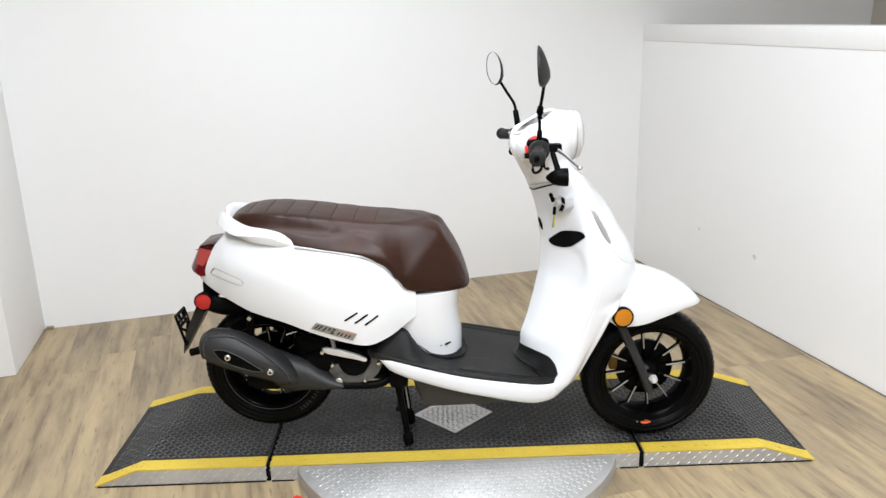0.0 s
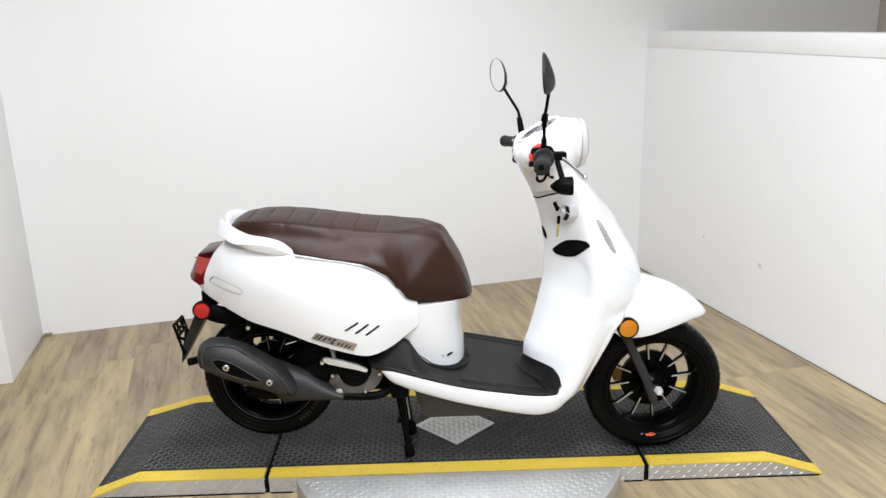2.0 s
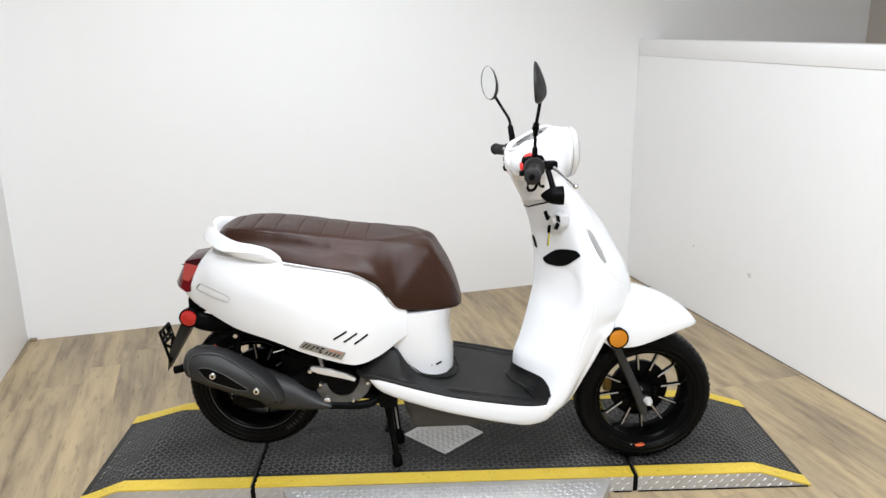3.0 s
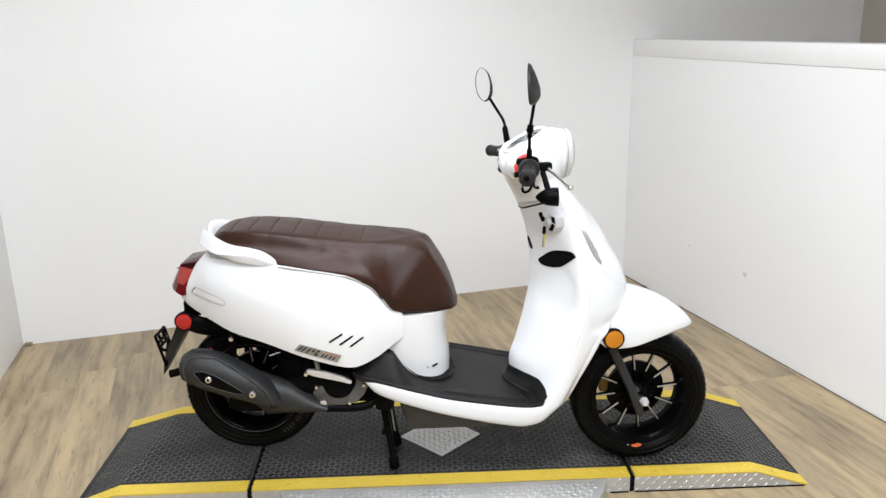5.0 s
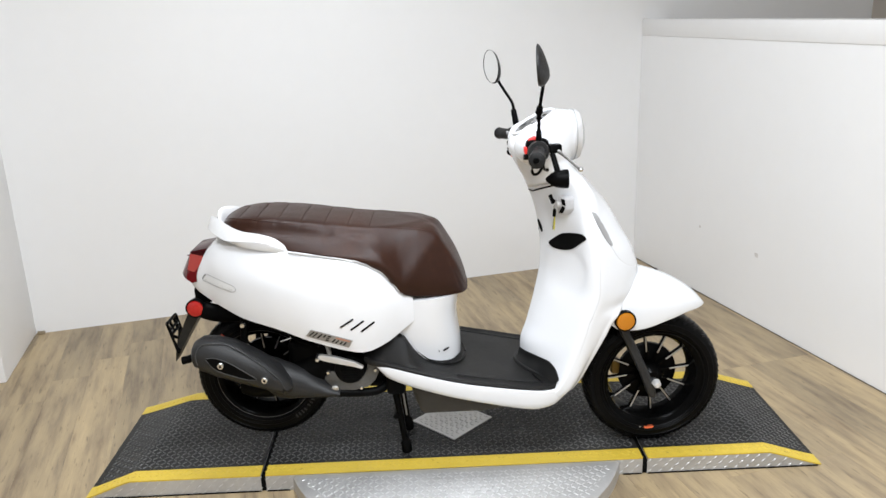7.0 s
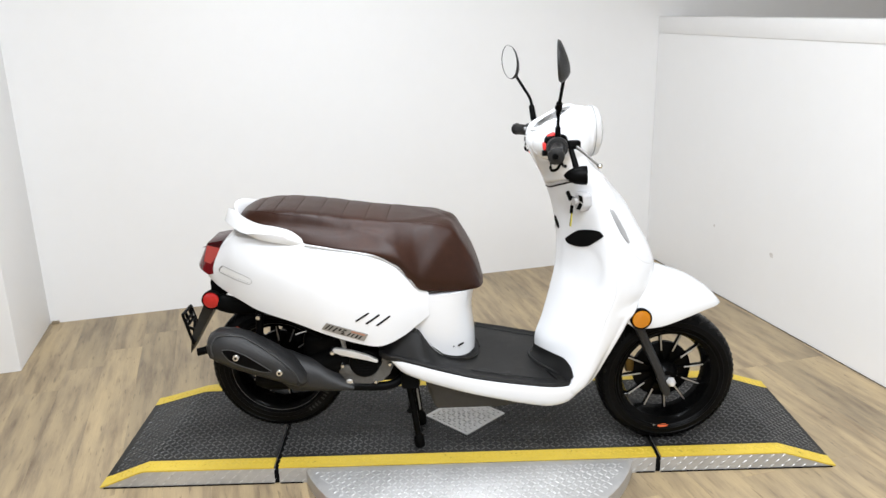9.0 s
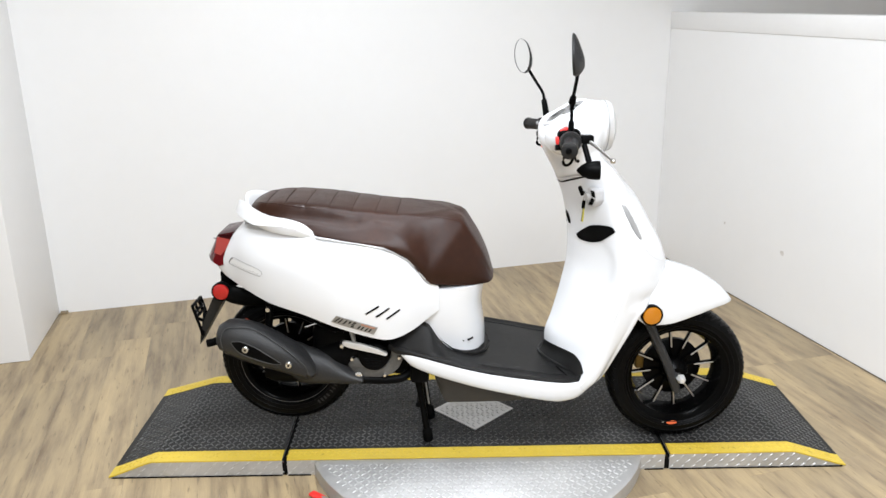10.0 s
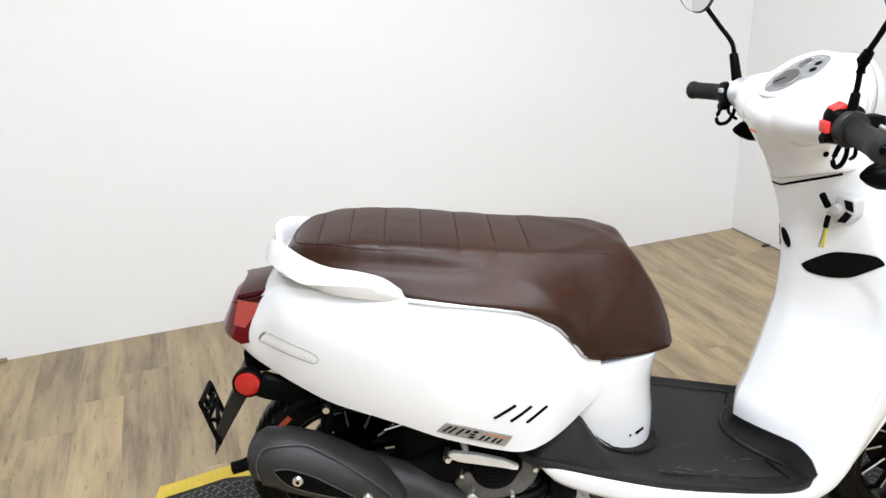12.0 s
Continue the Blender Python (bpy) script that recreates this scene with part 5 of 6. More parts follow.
# mirrors: each stands on its switch block
for side, base, knee, arm, centre, turn in ((-1, (0.266, -0.238, 1.113), (0.265, -0.252, 1.205), (0.270, -0.312, 1.290), (0.256, -0.326, 1.337), -10),
                                            (1, (0.239, 0.161, 1.103), (0.225, 0.172, 1.184), (0.180, 0.221, 1.257), (0.162, 0.233, 1.298), 24)):
    root = new("mirror")
    root.parent = scooter
    root.matrix_local = DROP
    root["label"] = "round black handlebar mirror on a bent stem"
    part("stem", tube(spline([base, lerp(Vector(base), Vector(knee), 0.6), knee, lerp(Vector(knee), Vector(arm), 0.5), arm], 20), 0.0048, 10), BLACK, root, "bent black stem")
    part("stem_sleeve", tube([lerp(Vector(base), Vector(knee), s) for s in (0.0, 0.05, 0.42, 0.45)] if side < 0 else [lerp(Vector(base), Vector(knee), s) for s in (0.0, 0.05, 0.72, 0.76)], [0.0075, 0.0085, 0.0078, 0.006] if side < 0 else [0.009, 0.011, 0.009, 0.007], 14), BLACK, root, "black sleeve")
    if side < 0:
        part("joint_sleeve", tube([lerp(Vector(base), Vector(knee), 0.80), knee, lerp(Vector(knee), Vector(arm), 0.18)], [0.008, 0.0105, 0.0085], 14), BLACK, root, "black sleeve")
    frame_m = Matrix.Translation(centre) @ Matrix.Rotation(radians(turn), 4, "Z") @ Matrix.Rotation(radians(-3), 4, "Y")
    shell = lathe([(-0.001, 0.0525), (-0.003, 0.0533), (-0.002, 0.0540), (0.004, 0.0535), (0.012, 0.044), (0.021, 0.026), (0.026, 0.012), (0.027, 0.0)], (0, 0, 0), "u", 40)
    for v in shell.verts:
        v.co.z -= 0.85 * max(0.0, v.co.x)
    part("housing", turned(shell, frame_m), SHIELD_GREY, root, "black mirror shell, fullest low down")
    part("glass", turned(lathe([(-0.0015, 0.0), (-0.0015, 0.0527)], (0, 0, 0), "u", 40), frame_m), MIRROR, root, "mirror glass")
    part("ball_joint", tube([arm, lerp(Vector(arm), Vector(centre), 0.45) + Vector((0.014, 0, 0))], [0.0055, 0.009], 12), BLACK, root)

plug = laid((0.307, -0.4, 1.015), (0, 1, 0))
mark = [laid((0.0, lerp_angle(0.008, -0.022, i / 5), 1.043), (1, 0, 0), 0.0006) for i in range(6)]
sp("cover_mark", tube(mark, 0.0016, 6), ORANGE, cover, "short orange-red mark")
sp("cover_plug", lathe([(-0.003, 0), (-0.003, 0.004), (-0.001, 0.0055), (0.004, 0.0055)], plug, "v", 16), BLACK, cover, "small round black plug")

# headlight and dial
lampf = sp("headlight", turned(lathe([(0.386, 0.071), (0.388, 0.0765), (0.402, 0.0765), (0.411, 0.072), (0.413, 0.066)], (0, 0, 1.101), "u", 48), STEER), SILVER, label="round headlight with a grey ring")
ring = [STEER @ Vector((0.394, 0.0768 * math.cos(t), 1.101 + 0.0768 * math.sin(t))) for t in [2 * math.pi * k / 48 for k in range(49)]]
sp("ring_joint", tube(ring, 0.0018, 6), GREYP, lampf, "thin grey joint")
sp("headlight_lens", turned(lathe([(0.4125, 0.067), (0.421, 0.052), (0.427, 0.030), (0.429, 0.0)], (0, 0, 1.101), "u", 48), STEER), material("headlight_glass", (0.46, 0.47, 0.48), 0.08, metal=0.35, coat=0.6), lampf, "clear headlight lens")
DIAL = STEER @ Matrix.Translation((0.266, -0.012, 1.150)) @ Matrix.Rotation(radians(-33), 4, "Y")
DIAL_WAY = DIAL.to_3x3() @ Vector((0, 0, -1))


def on_dial(a, b, off):
    """A place on the cover, from metres along and across the dial."""
    return laid(DIAL @ Vector((a, b, 0.08)), DIAL_WAY, off)


def dial_round(a, b, ra, rb, off, n=40):
    return [on_dial(a + ra * math.cos(2 * math.pi * k / n), b + rb * math.sin(2 * math.pi * k / n), off) for k in range(n)]


def dial_disc(name, a, b, ra, rb, off, mat, parent, label=""):
    bm = bmesh.new()
    rings = [[bm.verts.new(p) for p in dial_round(a, b, ra * f, rb * f, off)] for f in (1.0, 0.75, 0.5, 0.25, 0.03)]
    for r0, r1 in zip(rings, rings[1:]):
        for k in range(40):
            bm.faces.new((r0[k], r0[(k + 1) % 40], r1[(k + 1) % 40], r1[k]))
    bm.faces.new(rings[-1])
    return sp(name, bm, mat, parent, label)


DIALGREY = varied("dial_face", [(0.3, (0.15, 0.15, 0.15)), (0.7, (0.22, 0.22, 0.22))], 14, (0.2, 0.35))
DIALDARK = varied("dark_dial_plate", [(0.3, (0.05, 0.05, 0.05)), (0.7, (0.09, 0.09, 0.09))], 30, (0.25, 0.4))
outline = dial_round(0.004, 0, 0.069, 0.052, 0.0015, 48)
speedo = sp("speedometer", tube(outline + outline[:1], 0.0062, 10), WHITE, label="oval speedometer in the handlebar cover")
dial_disc("dial_face", 0.004, 0, 0.068, 0.051, 0.0012, DIALGREY, speedo, "grey dial face")
for a, b, r in ((-0.016, 0.002, 0.026), (0.032, 0.012, 0.013)):
    ring = dial_round(a, b, r, r, 0.0022)
    sp("dial_ring", tube(ring + ring[:1], 0.0014, 8), CAST, speedo, "grey dial ring")
    dial_disc("dial_plate", a, b, r - 0.001, r - 0.001, 0.0020, DIALDARK, speedo, "darker dial plate")
for a, b in ((0.022, -0.026), (0.040, -0.016)):
    dial_disc("dial_window", a, b, 0.007, 0.006, 0.0022, BLACK, speedo, "dark display window")
pts = [on_dial(lerp(-0.016, -0.034, i / 4), lerp(0.002, 0.012, i / 4), 0.0030) for i in range(5)]
sp("dial_needle", tube(pts, 0.0009, 6), BLACK, speedo, "thin dark needle")

# muffler fittings
def muffler_at(u):
    zc = smooth_curve(u, [(m[0], m[1]) for m in MU])
    return zc, smooth_curve(u, [(m[0], m[2]) for m in MU]), smooth_curve(u, [(m[0], m[3]) for m in MU])


def muffler_point(u, z, off):
    zc, hv, hz = muffler_at(u)
    s = max(-0.98, min(0.98, (z - zc) / hz))
    s = math.copysign(abs(s) ** (1 / 0.85), s)
    return Vector((u, -0.165 - (hv * (1 - s * s) ** 0.4) - off, z))


rows = []
for i in range(25):
    u = lerp(-0.772, -0.522, i / 24)
    zc, hv, hz = muffler_at(u)
    lo, hi = -0.93, smooth_curve(i / 24, ((0, 0.55), (0.15, 0.80), (0.6, 0.74), (1, 0.3)))
    rows.append([muffler_point(u, zc + hz * lerp(lo, hi, j / 10), 0.004) for j in range(11)])
guard = sheet(rows, 0.004, SHIELD_GREY, "heat_shield", muffler, "matt grey plastic heat shield")
INSET_T = ((-0.743, 0.487), (-0.725, 0.489), (-0.679, 0.474), (-0.634, 0.445), (-0.595, 0.416))
INSET_B = ((-0.743, 0.484), (-0.735, 0.470), (-0.717, 0.450), (-0.668, 0.428), (-0.609, 0.413), (-0.595, 0.413))
# paler than the heat shield: the highlights along its edges are in this colour
EDGE = varied("plastic_edge_highlight", [(0.3, (0.035, 0.035, 0.035)), (0.7, (0.060, 0.060, 0.059))], 12, (0.3, 0.42), spec=0.35)
rows = []
for i in range(25):
    u = lerp(-0.743, -0.595, i / 24)
    lo, hi = smooth_curve(u, INSET_B), smooth_curve(u, INSET_T)
    rows.append([muffler_point(u, lerp(lo, hi, j / 4), 0.0072) for j in range(5)])
inset = sheet(rows, 0.002, BLACK, "shield_inset", guard, "dark inset on the heat shield")
for table in (INSET_T, INSET_B):
    pts = [muffler_point(u, smooth_curve(u, table), 0.0078) for u in [lerp(-0.743, -0.595, i / 30) for i in range(31)]]
    sp("inset_edge", tube(pts, 0.0013, 6), EDGE, inset, "paler edge, its highlight put into the colour")
ridge = spline([(u, 0, z) for u, z in ((-0.775, 0.462), (-0.777, 0.496), (-0.757, 0.524), (-0.700, 0.522), (-0.660, 0.507), (-0.603, 0.470), (-0.555, 0.432), (-0.525, 0.400), (-0.515, 0.372))], 40)
sp("shield_edge", tube([muffler_point(p.x, p.z, 0.0045) for p in ridge], 0.0020, 8), EDGE, guard, "rounded edge of the heat shield")
for u, z in ((-0.700, 0.463), (-0.571, 0.410)):
    c = muffler_point(u, z, 0.008)
    nut = sp("shield_bolt", lathe([(-0.006, 0.0), (-0.006, 0.0085), (-0.003, 0.011), (0.003, 0.0115), (0.003, 0)], c, "v", 24), CHROME, guard, "bright bolt")
    sp("bolt_socket", lathe([(-0.0068, 0.0), (-0.0066, 0.0042), (-0.005, 0.0045)], c, "v", 6), DARK, nut)
sp("tail_pipe", tube([(-0.785, -0.165, 0.474), (-0.815, -0.168, 0.462), (-0.836, -0.170, 0.458)], [0.013, 0.0125, 0.0125], 18), BLACK, muffler, "short black tail pipe")
sp("header_pipe", tube(spline([(-0.53, -0.150, 0.365), (-0.46, -0.148, 0.342), (-0.38, -0.146, 0.327), (-0.30, -0.146, 0.320), (-0.23, -0.138, 0.324), (-0.19, -0.11, 0.350)], 24), [lerp(0.030, 0.014, min(1, i / 12)) for i in range(24)], 16), BLACK, muffler, "black header pipe")

# engine and suspension
sp("pipe_shroud", loft([[Vector((u, -0.135 + 0.046 * math.cos(t), zc + h * math.sin(t))) for t in [2 * math.pi * k / 24 for k in range(24)]] for u, zc, h in ((-0.64, 0.425, 0.030), (-0.60, 0.402, 0.052), (-0.55, 0.374, 0.068), (-0.516, 0.364, 0.061), (-0.464, 0.357, 0.051), (-0.425, 0.343, 0.037), (-0.39, 0.334, 0.024), (-0.362, 0.331, 0.017), (-0.352, 0.331, 0.010))]), SHIELD_GREY, muffler, "dark grey shroud round the exhaust pipe")
engine = sp("engine", block((0.32, 0.24, 0.14), (-0.36, 0.0, 0.425), 0.03, 3), BLACK, label="black engine block under the body")
sp("sump", block((0.35, 0.22, 0.10), (-0.285, 0.0, 0.365), 0.025, 3), BLACK, engine, "black lower crankcase")
sp("crank_cover", lathe([(-0.152, 0.0), (-0.152, 0.040), (-0.150, 0.046), (-0.144, 0.049), (-0.12, 0.050)], (-0.317, -0.011, 0.407), "v", 36), BLACK, engine, "round black engine cover")
outline = [(-0.385, 0.398), (-0.400, 0.376), (-0.381, 0.350), (-0.364, 0.336), (-0.302, 0.334), (-0.262, 0.344), (-0.238, 0.368), (-0.223, 0.402), (-0.230, 0.426), (-0.250, 0.444), (-0.262, 0.438), (-0.262, 0.405), (-0.285, 0.37), (-0.340, 0.37), (-0.368, 0.40)]
ENGINE = varied("dull_cast_metal", [(0.3, (0.065, 0.063, 0.059)), (0.7, (0.15, 0.146, 0.137))], 22, (0.4, 0.6), metal=0.5, relief=0.3, fine=300)
sp("cast_flange", turned(prism(outline, 0.05, 0.003), Matrix.Translation((0, -0.157, 0))), ENGINE, engine, "dull grey cast flange")
for k in range(7):
    sp("cooling_slot", block((0.060 - 0.006 * abs(k - 3), 0.004, 0.0035), (-0.317, -0.1635, 0.378 + 0.009 * k), 0.001, 1), DARK, engine)
sp("drain_plug", lathe([(-0.170, 0), (-0.170, 0.006), (-0.167, 0.011), (-0.15, 0.012)], (-0.366, 0, 0.346), "v", 20), CHROME, engine, "bright round plug")
for u, z in ((-0.283, 0.344), (-0.236, 0.404), (-0.385, 0.40)):
    sp("engine_bolt", lathe([(-0.166, 0), (-0.166, 0.005), (-0.160, 0.007), (-0.13, 0.007)], (u, 0, z), "v", 6), CHROME, engine, "bright bolt")
blade = [(-0.413, 0.456), (-0.410, 0.466), (-0.400, 0.469), (-0.353, 0.460), (-0.300, 0.443), (-0.272, 0.428), (-0.270, 0.421), (-0.276, 0.416), (-0.302, 0.424), (-0.345, 0.434), (-0.391, 0.445)]
kick = sp("kick_lever", turned(prism(blade, 0.014, 0.0045), Matrix.Translation((0, -0.180, 0))), POLISHED, label="polished metal kick lever")
sp("lever_pivot", lathe([(-0.016, 0), (-0.016, 0.006), (-0.012, 0.009), (0.02, 0.010), (0.02, 0)], (-0.412, -0.168, 0.453), "v", 6), CHROME, kick)
sp("bracket", tube([(-0.385, -0.15, 0.50), (-0.375, -0.165, 0.462)], [0.008, 0.007], 10), CAST, engine, "grey bracket")
sp("gear_case", loft([[Vector((u, -0.110 + 0.04 * math.cos(t), zc + h * math.sin(t))) for t in [2 * math.pi * k / 20 for k in range(20)]] for u, zc, h in ((-0.67, 0.345, 0.03), (-0.64, 0.348, 0.05), (-0.58, 0.352, 0.055), (-0.50, 0.370, 0.05), (-0.42, 0.395, 0.055), (-0.36, 0.405, 0.05))]), BLACK, engine, "black gear case")
arc = [Vector((-0.617 + 0.266 * math.cos(t), 0, 0.345 + 0.266 * math.sin(t))) for t in [radians(lerp(48, 106, k / 19)) for k in range(20)]]
sp("rear_mudguard", tube(arc, [0.078] * 16 + [0.076, 0.068, 0.050, 0.020], 20, flat=0.26, up=(0, 1, 0)), BLACK, label="black inner rear mudguard", sharp=60)
for side in (-1, 1):
    pts = spline([(u, side * 0.080, z) for u, z in ((-0.792, 0.600), (-0.778, 0.592), (-0.750, 0.582), (-0.71, 0.576), (-0.66, 0.568), (-0.60, 0.555))], 20)
    sp("mudguard_flap", tube(pts, [0.008, 0.018, 0.024, 0.028, 0.030] + [0.030] * 7 + [0.028, 0.026] + [0.024, 0.020, 0.019, 0.018, 0.016, 0.012], 16, flat=0.55, up=(0, 0, 1)), BLACK, bpy.data.objects["rear_mudguard"], "rounded black flap beside the tyre")
for side in (-1, 1):
    shock = sp("shock_absorber", tube([(-0.642, side * 0.108, 0.605), (-0.650, side * 0.110, 0.52), (-0.664, side * 0.110, 0.42), (-0.668, side * 0.108, 0.385)], [0.0125, 0.0125, 0.012, 0.009], 16), BLACK, label="black rear shock absorber")
    sp("shock_bolt", lathe([(-0.016, 0), (-0.016, 0.007), (0.0, 0.009), (0.0, 0)], (-0.646, side * 0.124, 0.557), "v", 12), CHROME, shock, "bright mounting bolt")
part("rim_lip", lathe([(-0.049, 0.1555), (-0.0505, 0.1568), (-0.049, 0.1580)], (0, 0, 0), "v", 64), ENGINE, rear_wheel, "grey machined rim lip")
sp("belt_case", loft([[Vector((u, 0.105 + 0.035 * math.cos(t), zc + h * math.sin(t))) for t in [2 * math.pi * k / 24 for k in range(24)]] for u, zc, h in ((-0.635, 0.385, 0.03), (-0.62, 0.395, 0.07), (-0.57, 0.415, 0.098), (-0.50, 0.435, 0.105), (-0.42, 0.44, 0.10), (-0.34, 0.43, 0.09))]), BLACK, engine, "black belt case")
sp("swing_arm", tube([(-0.617, -0.09, 0.345), (-0.5, -0.095, 0.37), (-0.4, -0.08, 0.40)], [0.022, 0.026, 0.03], 14), BLACK, label="black swing arm")
sp("carburettor", block((0.09, 0.08, 0.07), (-0.45, -0.06, 0.53), 0.012, 2), BLACK, engine)
sp("fuel_hose", tube(spline([(-0.52, -0.11, 0.52), (-0.47, -0.14, 0.50), (-0.42, -0.13, 0.48), (-0.40, -0.14, 0.50)], 18), 0.005, 8), BLACK, engine)
sp("linkage_rod", tube([(-0.535, -0.12, 0.492), (-0.485, -0.125, 0.51)], 0.0035, 8), CHROME, engine, "thin bright rod")

# centre stand
stand = sp("centre_stand", tube([(-0.195, -0.12, 0.335), (-0.195, 0.12, 0.335)], 0.016, 14), BLACK, label="black steel centre stand")
for side in (-1, 1):
    leg = sp("stand_leg", tube([(-0.190, side * 0.085, 0.335), (-0.174, side * 0.080, 0.22), (-0.157, side * 0.076, 0.085)], [0.0125, 0.011, 0.0105], 14), BLACK, stand)
    sp("stand_foot", tube([(-0.161, side * 0.076, 0.106), (-0.158, side * 0.076, 0.099), (-0.155, side * 0.076, 0.067), (-0.155, side * 0.076, 0.061)], [0.0115, 0.0165, 0.0180, 0.0150], 14), BLACK, leg, "black round foot")
sp("stand_brace", tube([(-0.185, -0.09, 0.20), (-0.185, 0.09, 0.20)], 0.009, 10), BLACK, stand)
sp("stand_spring", tube([(-0.165, -0.075, 0.33), (-0.150, -0.08, 0.20)], 0.003, 8), CAST, stand, "grey return spring")
sp("foot_bracket", block((0.06, 0.05, 0.07), (-0.175, -0.13, 0.345), 0.012, 2), BLACK, label="black footrest bracket")


# ---- tread bars of the platform ----
BAR_L, BAR_W, BAR_H, PITCH = 0.0215, 0.0042, 0.0026, 0.0180


def bars(name, places, mat, parent, label):
    """Many raised lens-shaped bars, each at (place, along, out), in one mesh."""
    verts, faces = [], []
    for c, along, out in places:
        side = along.cross(out).normalized()
        n = len(verts)
        for a, b, h in ((-1, 0, -0.12), (-0.55, 0.78, -0.12), (0, 1, -0.12), (0.55, 0.78, -0.12), (1, 0, -0.12), (0.55, -0.78, -0.12), (0, -1, -0.12), (-0.55, -0.78, -0.12), (-0.62, 0, 0.9), (0, 0.3, 1), (0.62, 0, 0.9), (0, -0.3, 1)):
            verts.append(c + along * (a * BAR_L / 2) + side * (b * BAR_W / 2) + out * (h * BAR_H))
        top = ((0, 1, 8), (1, 2, 9, 8), (2, 3, 10, 9), (3, 4, 10), (4, 5, 10), (5, 6, 11, 10), (6, 7, 8, 11), (7, 0, 8), (8, 9, 10, 11))
        faces += [tuple(n + i for i in f) for f in top]
    me = bpy.data.meshes.new(name)
    me.from_pydata(verts, [], faces)
    for p in me.polygons:
        p.use_smooth = True
    me.materials.append(mat)
    ob = new(name, me)
    ob.parent = parent
    return tagged(ob, label, kind="stuff")


def top_places(x0, x1, y0, y1, lift, inside=lambda x, y: True):
    out = []
    for i in range(int(math.floor(x0 / PITCH)), int(math.ceil(x1 / PITCH)) + 1):
        for j in range(int(math.floor(y0 / PITCH)), int(math.ceil(y1 / PITCH)) + 1):
            x, y = i * PITCH, j * PITCH
            m = 0.011
            if not (x0 + m < x < x1 - m and y0 + m * 0.75 < y < y1 - m * 0.75 and inside(x, y)):
                continue
            t = radians(42 if (i + j) % 2 else -42)
            z0, z1 = plate_z(x - 0.01, y), plate_z(x + 0.01, y)
            slope = Vector((0.02, 0, z1 - z0)).normalized()
            along = (slope * math.cos(t) + Vector((0, 1, 0)) * math.sin(t)).normalized()
            up = slope.cross(Vector((0, 1, 0))).normalized()
            out.append((Vector((x, y, plate_z(x, y) + lift)), along, up if up.z > 0 else -up))
    return out


YELLOWBAR = varied("chipped_yellow_bar", [(0.30, (0.09, 0.075, 0.03)), (0.36, (0.45, 0.32, 0.04)), (0.46, (0.64, 0.46, 0.05)), (0.8, (0.70, 0.52, 0.07))], 26, (0.4, 0.55))
# bars paler than the black plate, for worn tops and painted edge glints
WORN_GLINT = varied("worn_glinting_black_bar", [(0.25, (0.048, 0.048, 0.048)), (0.55, (0.115, 0.114, 0.111)), (0.85, (0.26, 0.257, 0.249))], 7, (0.26, 0.42), metal=0.25)
diamond = lambda x, y: abs(x - 0.004) + abs(y - 0.158) > 0.152
for base, x0, x1 in ((ramp_l, ENDS[0][0] + 0.01, GAPS[0]), (middle, *GAPS), (ramp_r, GAPS[1], ENDS[1][0] - 0.01)):
    bars("raised_tread", top_places(x0, x1, NEAR + STRIPE, FARY - STRIPE, 0.0, diamond), WORN_GLINT, base, "raised black tread bars")
    bars("raised_tread", top_places(x0, x1, NEAR, NEAR + STRIPE, 0.0008) + top_places(x0, x1, FARY - STRIPE, FARY, 0.0008), YELLOWBAR, base, "raised yellow tread bars, chipped in places")
    face = []
    for k, z in enumerate((0.0085, 0.028, 0.0465)):
        for i in range(int((x1 - x0) / 0.036) + 1):
            x = x0 + 0.014 + 0.036 * i + (0.018 if k % 2 else 0)
            if x > x1 - 0.012 or z > plate_z(x, NEAR) - 0.012 or abs(x - DISC[0]) < 0.53:
                continue
            t = radians(40)
            face.append((Vector((x, NEAR, z)), Vector((math.cos(t), 0, math.sin(t))) * 1.15, Vector((0, -1, 0))))
    bars("raised_tread", face, ALUBAR, base, "bright raised tread bars")


def on_disc(x, y):
    return math.hypot(x - DISC[0], y - DISC[1]) < DISC[2] - 0.024


places = [(Vector((c.x, c.y, 0.055)), a, u) for c, a, u in top_places(-0.55, 0.56, -0.52, NEAR - 0.006, 0.0, on_disc)]
bars("raised_tread", places, ALUBAR, turn_disc, "bright raised tread bars")
places = [(Vector((c.x, c.y, P + 0.0035)), a, u) for c, a, u in top_places(-0.15, 0.16, 0.0, 0.32, 0.0, lambda x, y: abs(x - 0.004) + abs(y - 0.158) < 0.130)]
bars("raised_tread", places, ALUBAR, middle, "bright raised tread bars")

# locking pedal beside the turntable
pedal = thing("locking_pedal", (-0.47, -0.30, 0), "red-tipped metal locking pedal on the floor", "pedal")
pedal.matrix_world = Matrix()
part("pedal_pad", block((0.056, 0.026, 0.012), (-0.500, -0.285, 0.015), 0.006, 3, Matrix.Rotation(radians(-38), 4, "Z")), REDBTN, pedal, "red rubber pad")
part("pedal_arm", tube([(-0.485, -0.296, 0.014), (-0.44, -0.315, 0.012), (-0.40, -0.325, 0.014)], [0.008, 0.007, 0.007], 10), CAST, pedal, "grey steel arm")
part("pedal_mount", block((0.05, 0.035, 0.02), (-0.405, -0.335, 0.010), 0.004, 2), CAST, pedal, "grey steel mount")

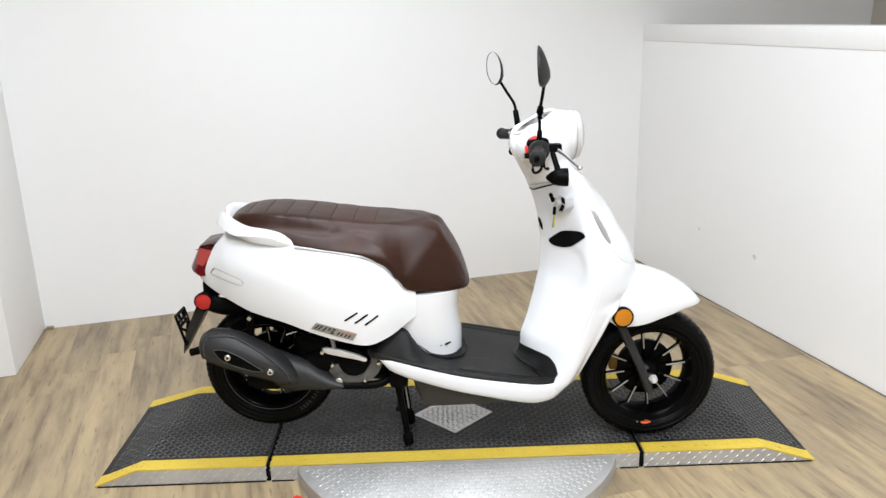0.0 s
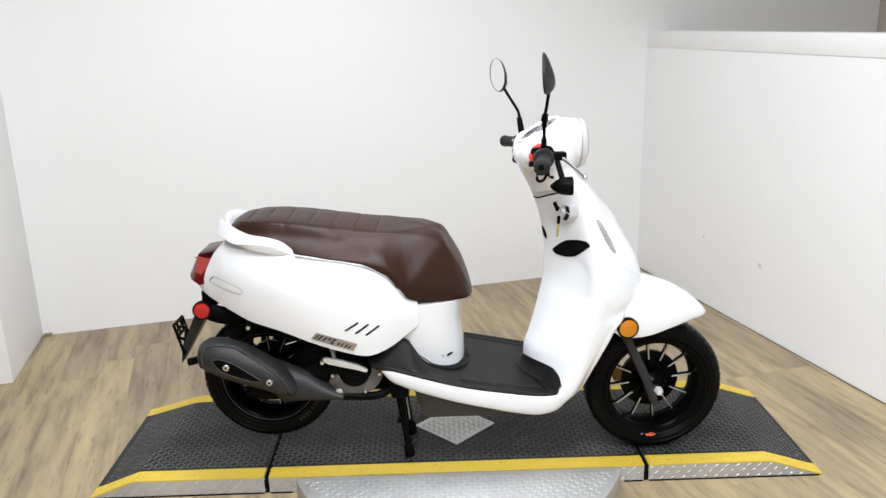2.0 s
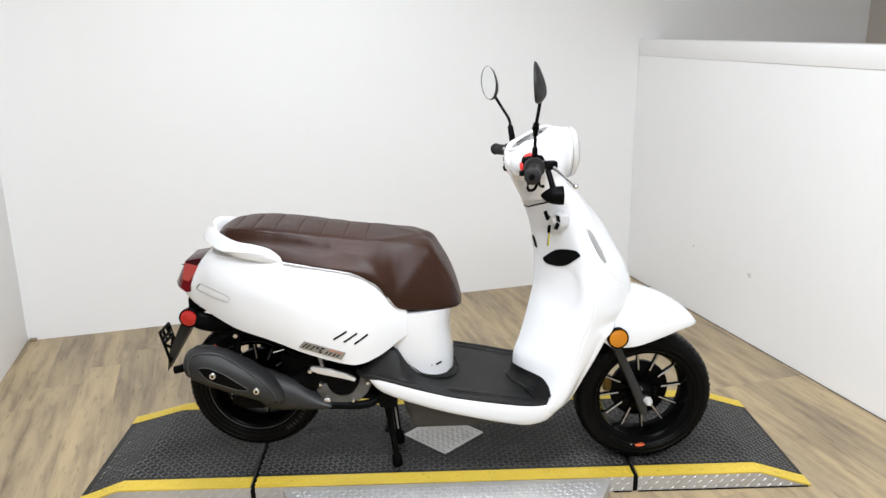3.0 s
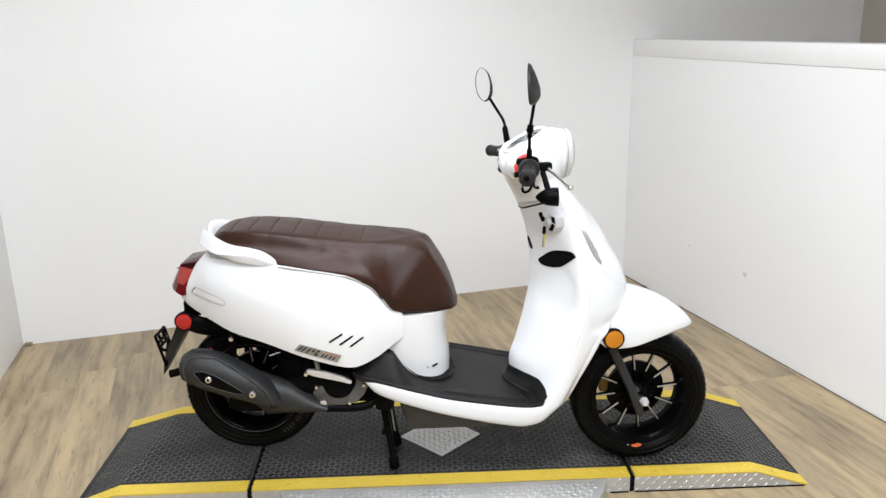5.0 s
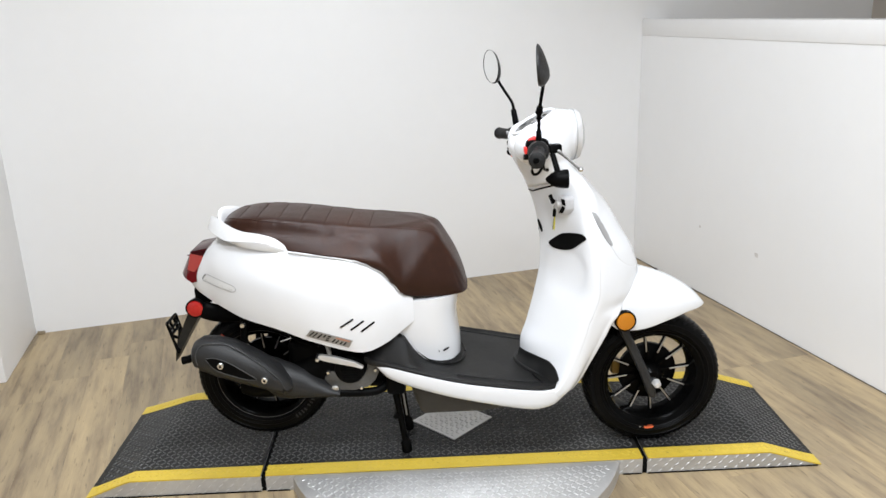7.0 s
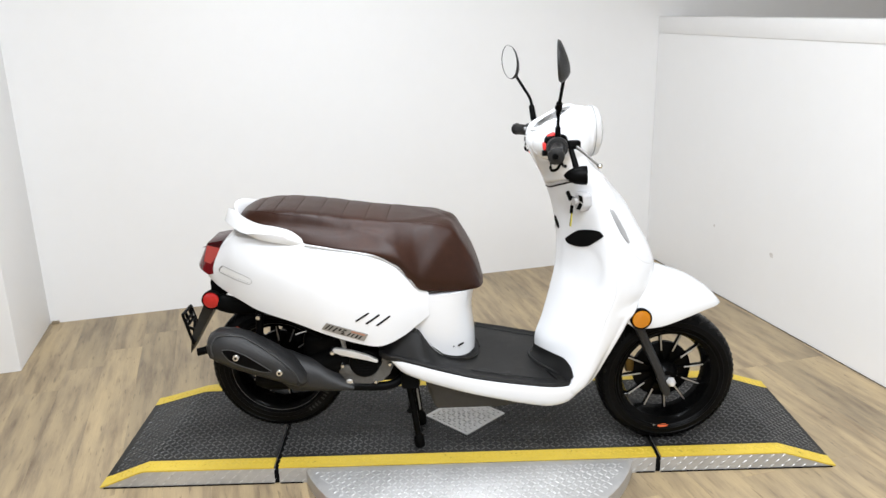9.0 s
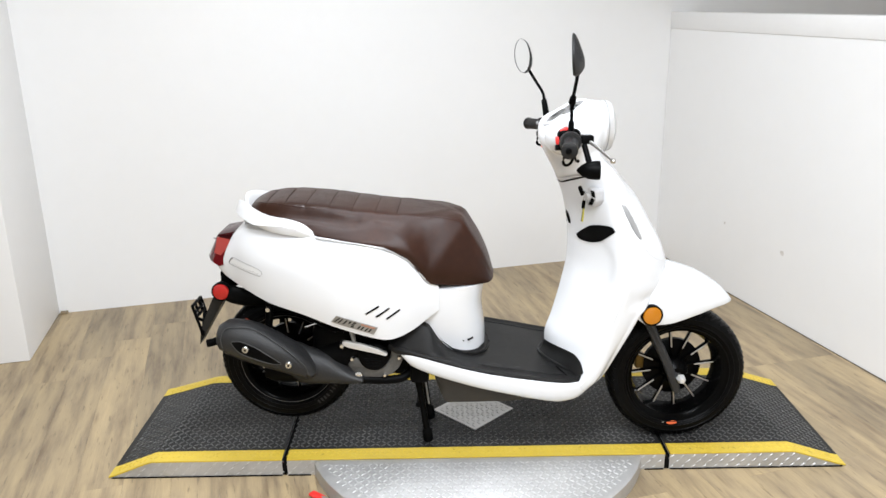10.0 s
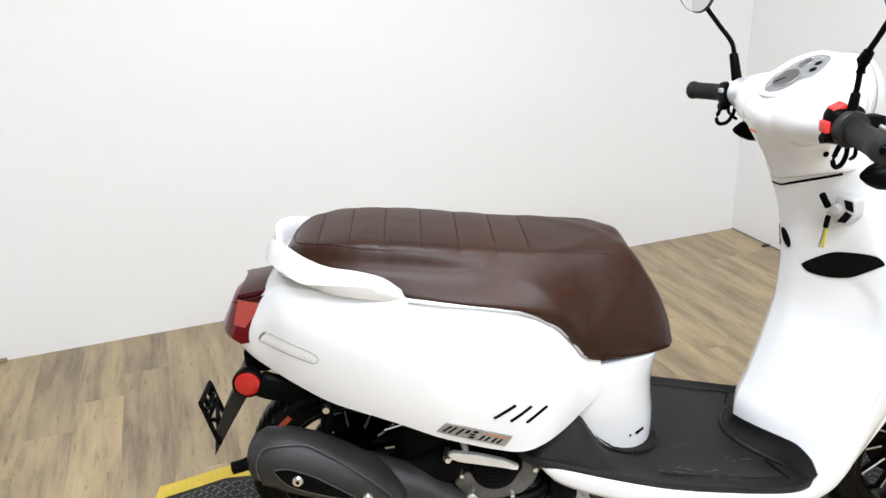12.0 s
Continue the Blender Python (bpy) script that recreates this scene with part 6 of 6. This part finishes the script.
# ---- scuffs on the partition and the corner foot ----
SCUFF = varied("wall_scuff", [(0.3, (0.58, 0.55, 0.52)), (0.7, (0.70, 0.68, 0.66))], 30, (0.6, 0.75))
for b, z, s, ob in ((0.674, 0.329, 0.017, "wall_scuff"), (1.128, 0.355, 0.010, "wall_scuff")):
    bm = bmesh.new()
    ring_pts = []
    for k in range(16):
        t = 2 * math.pi * k / 16
        r = s * (0.75 + 0.35 * noise.noise((math.cos(t) * 2, math.sin(t) * 2, b)))
        ring_pts.append(bm.verts.new((0, r * math.cos(t), r * 0.9 * math.sin(t))))
    bm.faces.new(ring_pts)
    o = finish(ob, bm, SCUFF)
    so = o.modifiers.new("thickness", "SOLIDIFY")
    so.thickness = 0.0006
    o.modifiers.new("edges", "EDGE_SPLIT").split_angle = radians(40)
    o.matrix_world = Matrix.Translation(room(RIGHT - 0.001, b, z)) @ Matrix.Rotation(ROOM, 4, "Z")
    tagged(o, "faint grey scuff on the white partition", "scuff", kind="structure")
chip = finish("wood_chip", block((0.035, 0.018, 0.014), (0, 0, 0.007), 0.003, 2), SUBFLOOR)
chip.matrix_world = Matrix.Translation(room(LEFT + 0.02, BACK - 0.012, 0)) @ Matrix.Rotation(ROOM, 4, "Z")
tagged(chip, "small brown wood chip in the wall corner", "debris")

sliver = finish("wood_sliver", block((0.040, 0.012, 0.010), (0, 0, 0.005), 0.002, 1), JOINT)
sliver.matrix_world = Matrix.Translation((1.246, 1.897, 0)) @ Matrix.Rotation(ROOM, 4, "Z")
tagged(sliver, "dark brown wood sliver lying by the partition foot", "debris")

# ---- floor planks ----
PW, PL, GAP = 0.150, 1.22, 0.0003
floor = bpy.data.objects["floor"]


def plank_mesh(length):
    bm = block((PW - GAP, length - GAP, 0.006), (0, 0, -0.003), 0.0002, 1)
    me = bpy.data.meshes.new("plank")
    bm.to_mesh(me)
    bm.free()
    me.materials.append(PLANK)
    return me


meshes = {}
rng = random.Random(11)
for i in range(-25, 22):
    a = (i + 0.5) * PW + 0.05
    b = BACK - rng.choice((0.30, 0.45, 0.62, 0.81, 0.98, 1.22))
    edges = [BACK, b]
    while edges[-1] > BEHIND:
        edges.append(max(edges[-1] - PL, BEHIND))
    for hi, lo in zip(edges, edges[1:]):
        hi = min(hi, STEP) if a < LEFT - PW / 2 else hi
        if hi - lo < 0.05 or a > FAR - PW / 2 or a < OUT + PW / 2:
            continue
        key = round(hi - lo, 3)
        if key not in meshes:
            meshes[key] = plank_mesh(key)
        ob = new("plank", meshes[key])
        ob.parent = floor
        ob.matrix_world = Matrix.Translation(room(a, (hi + lo) / 2, 0)) @ Matrix.Rotation(ROOM, 4, "Z")
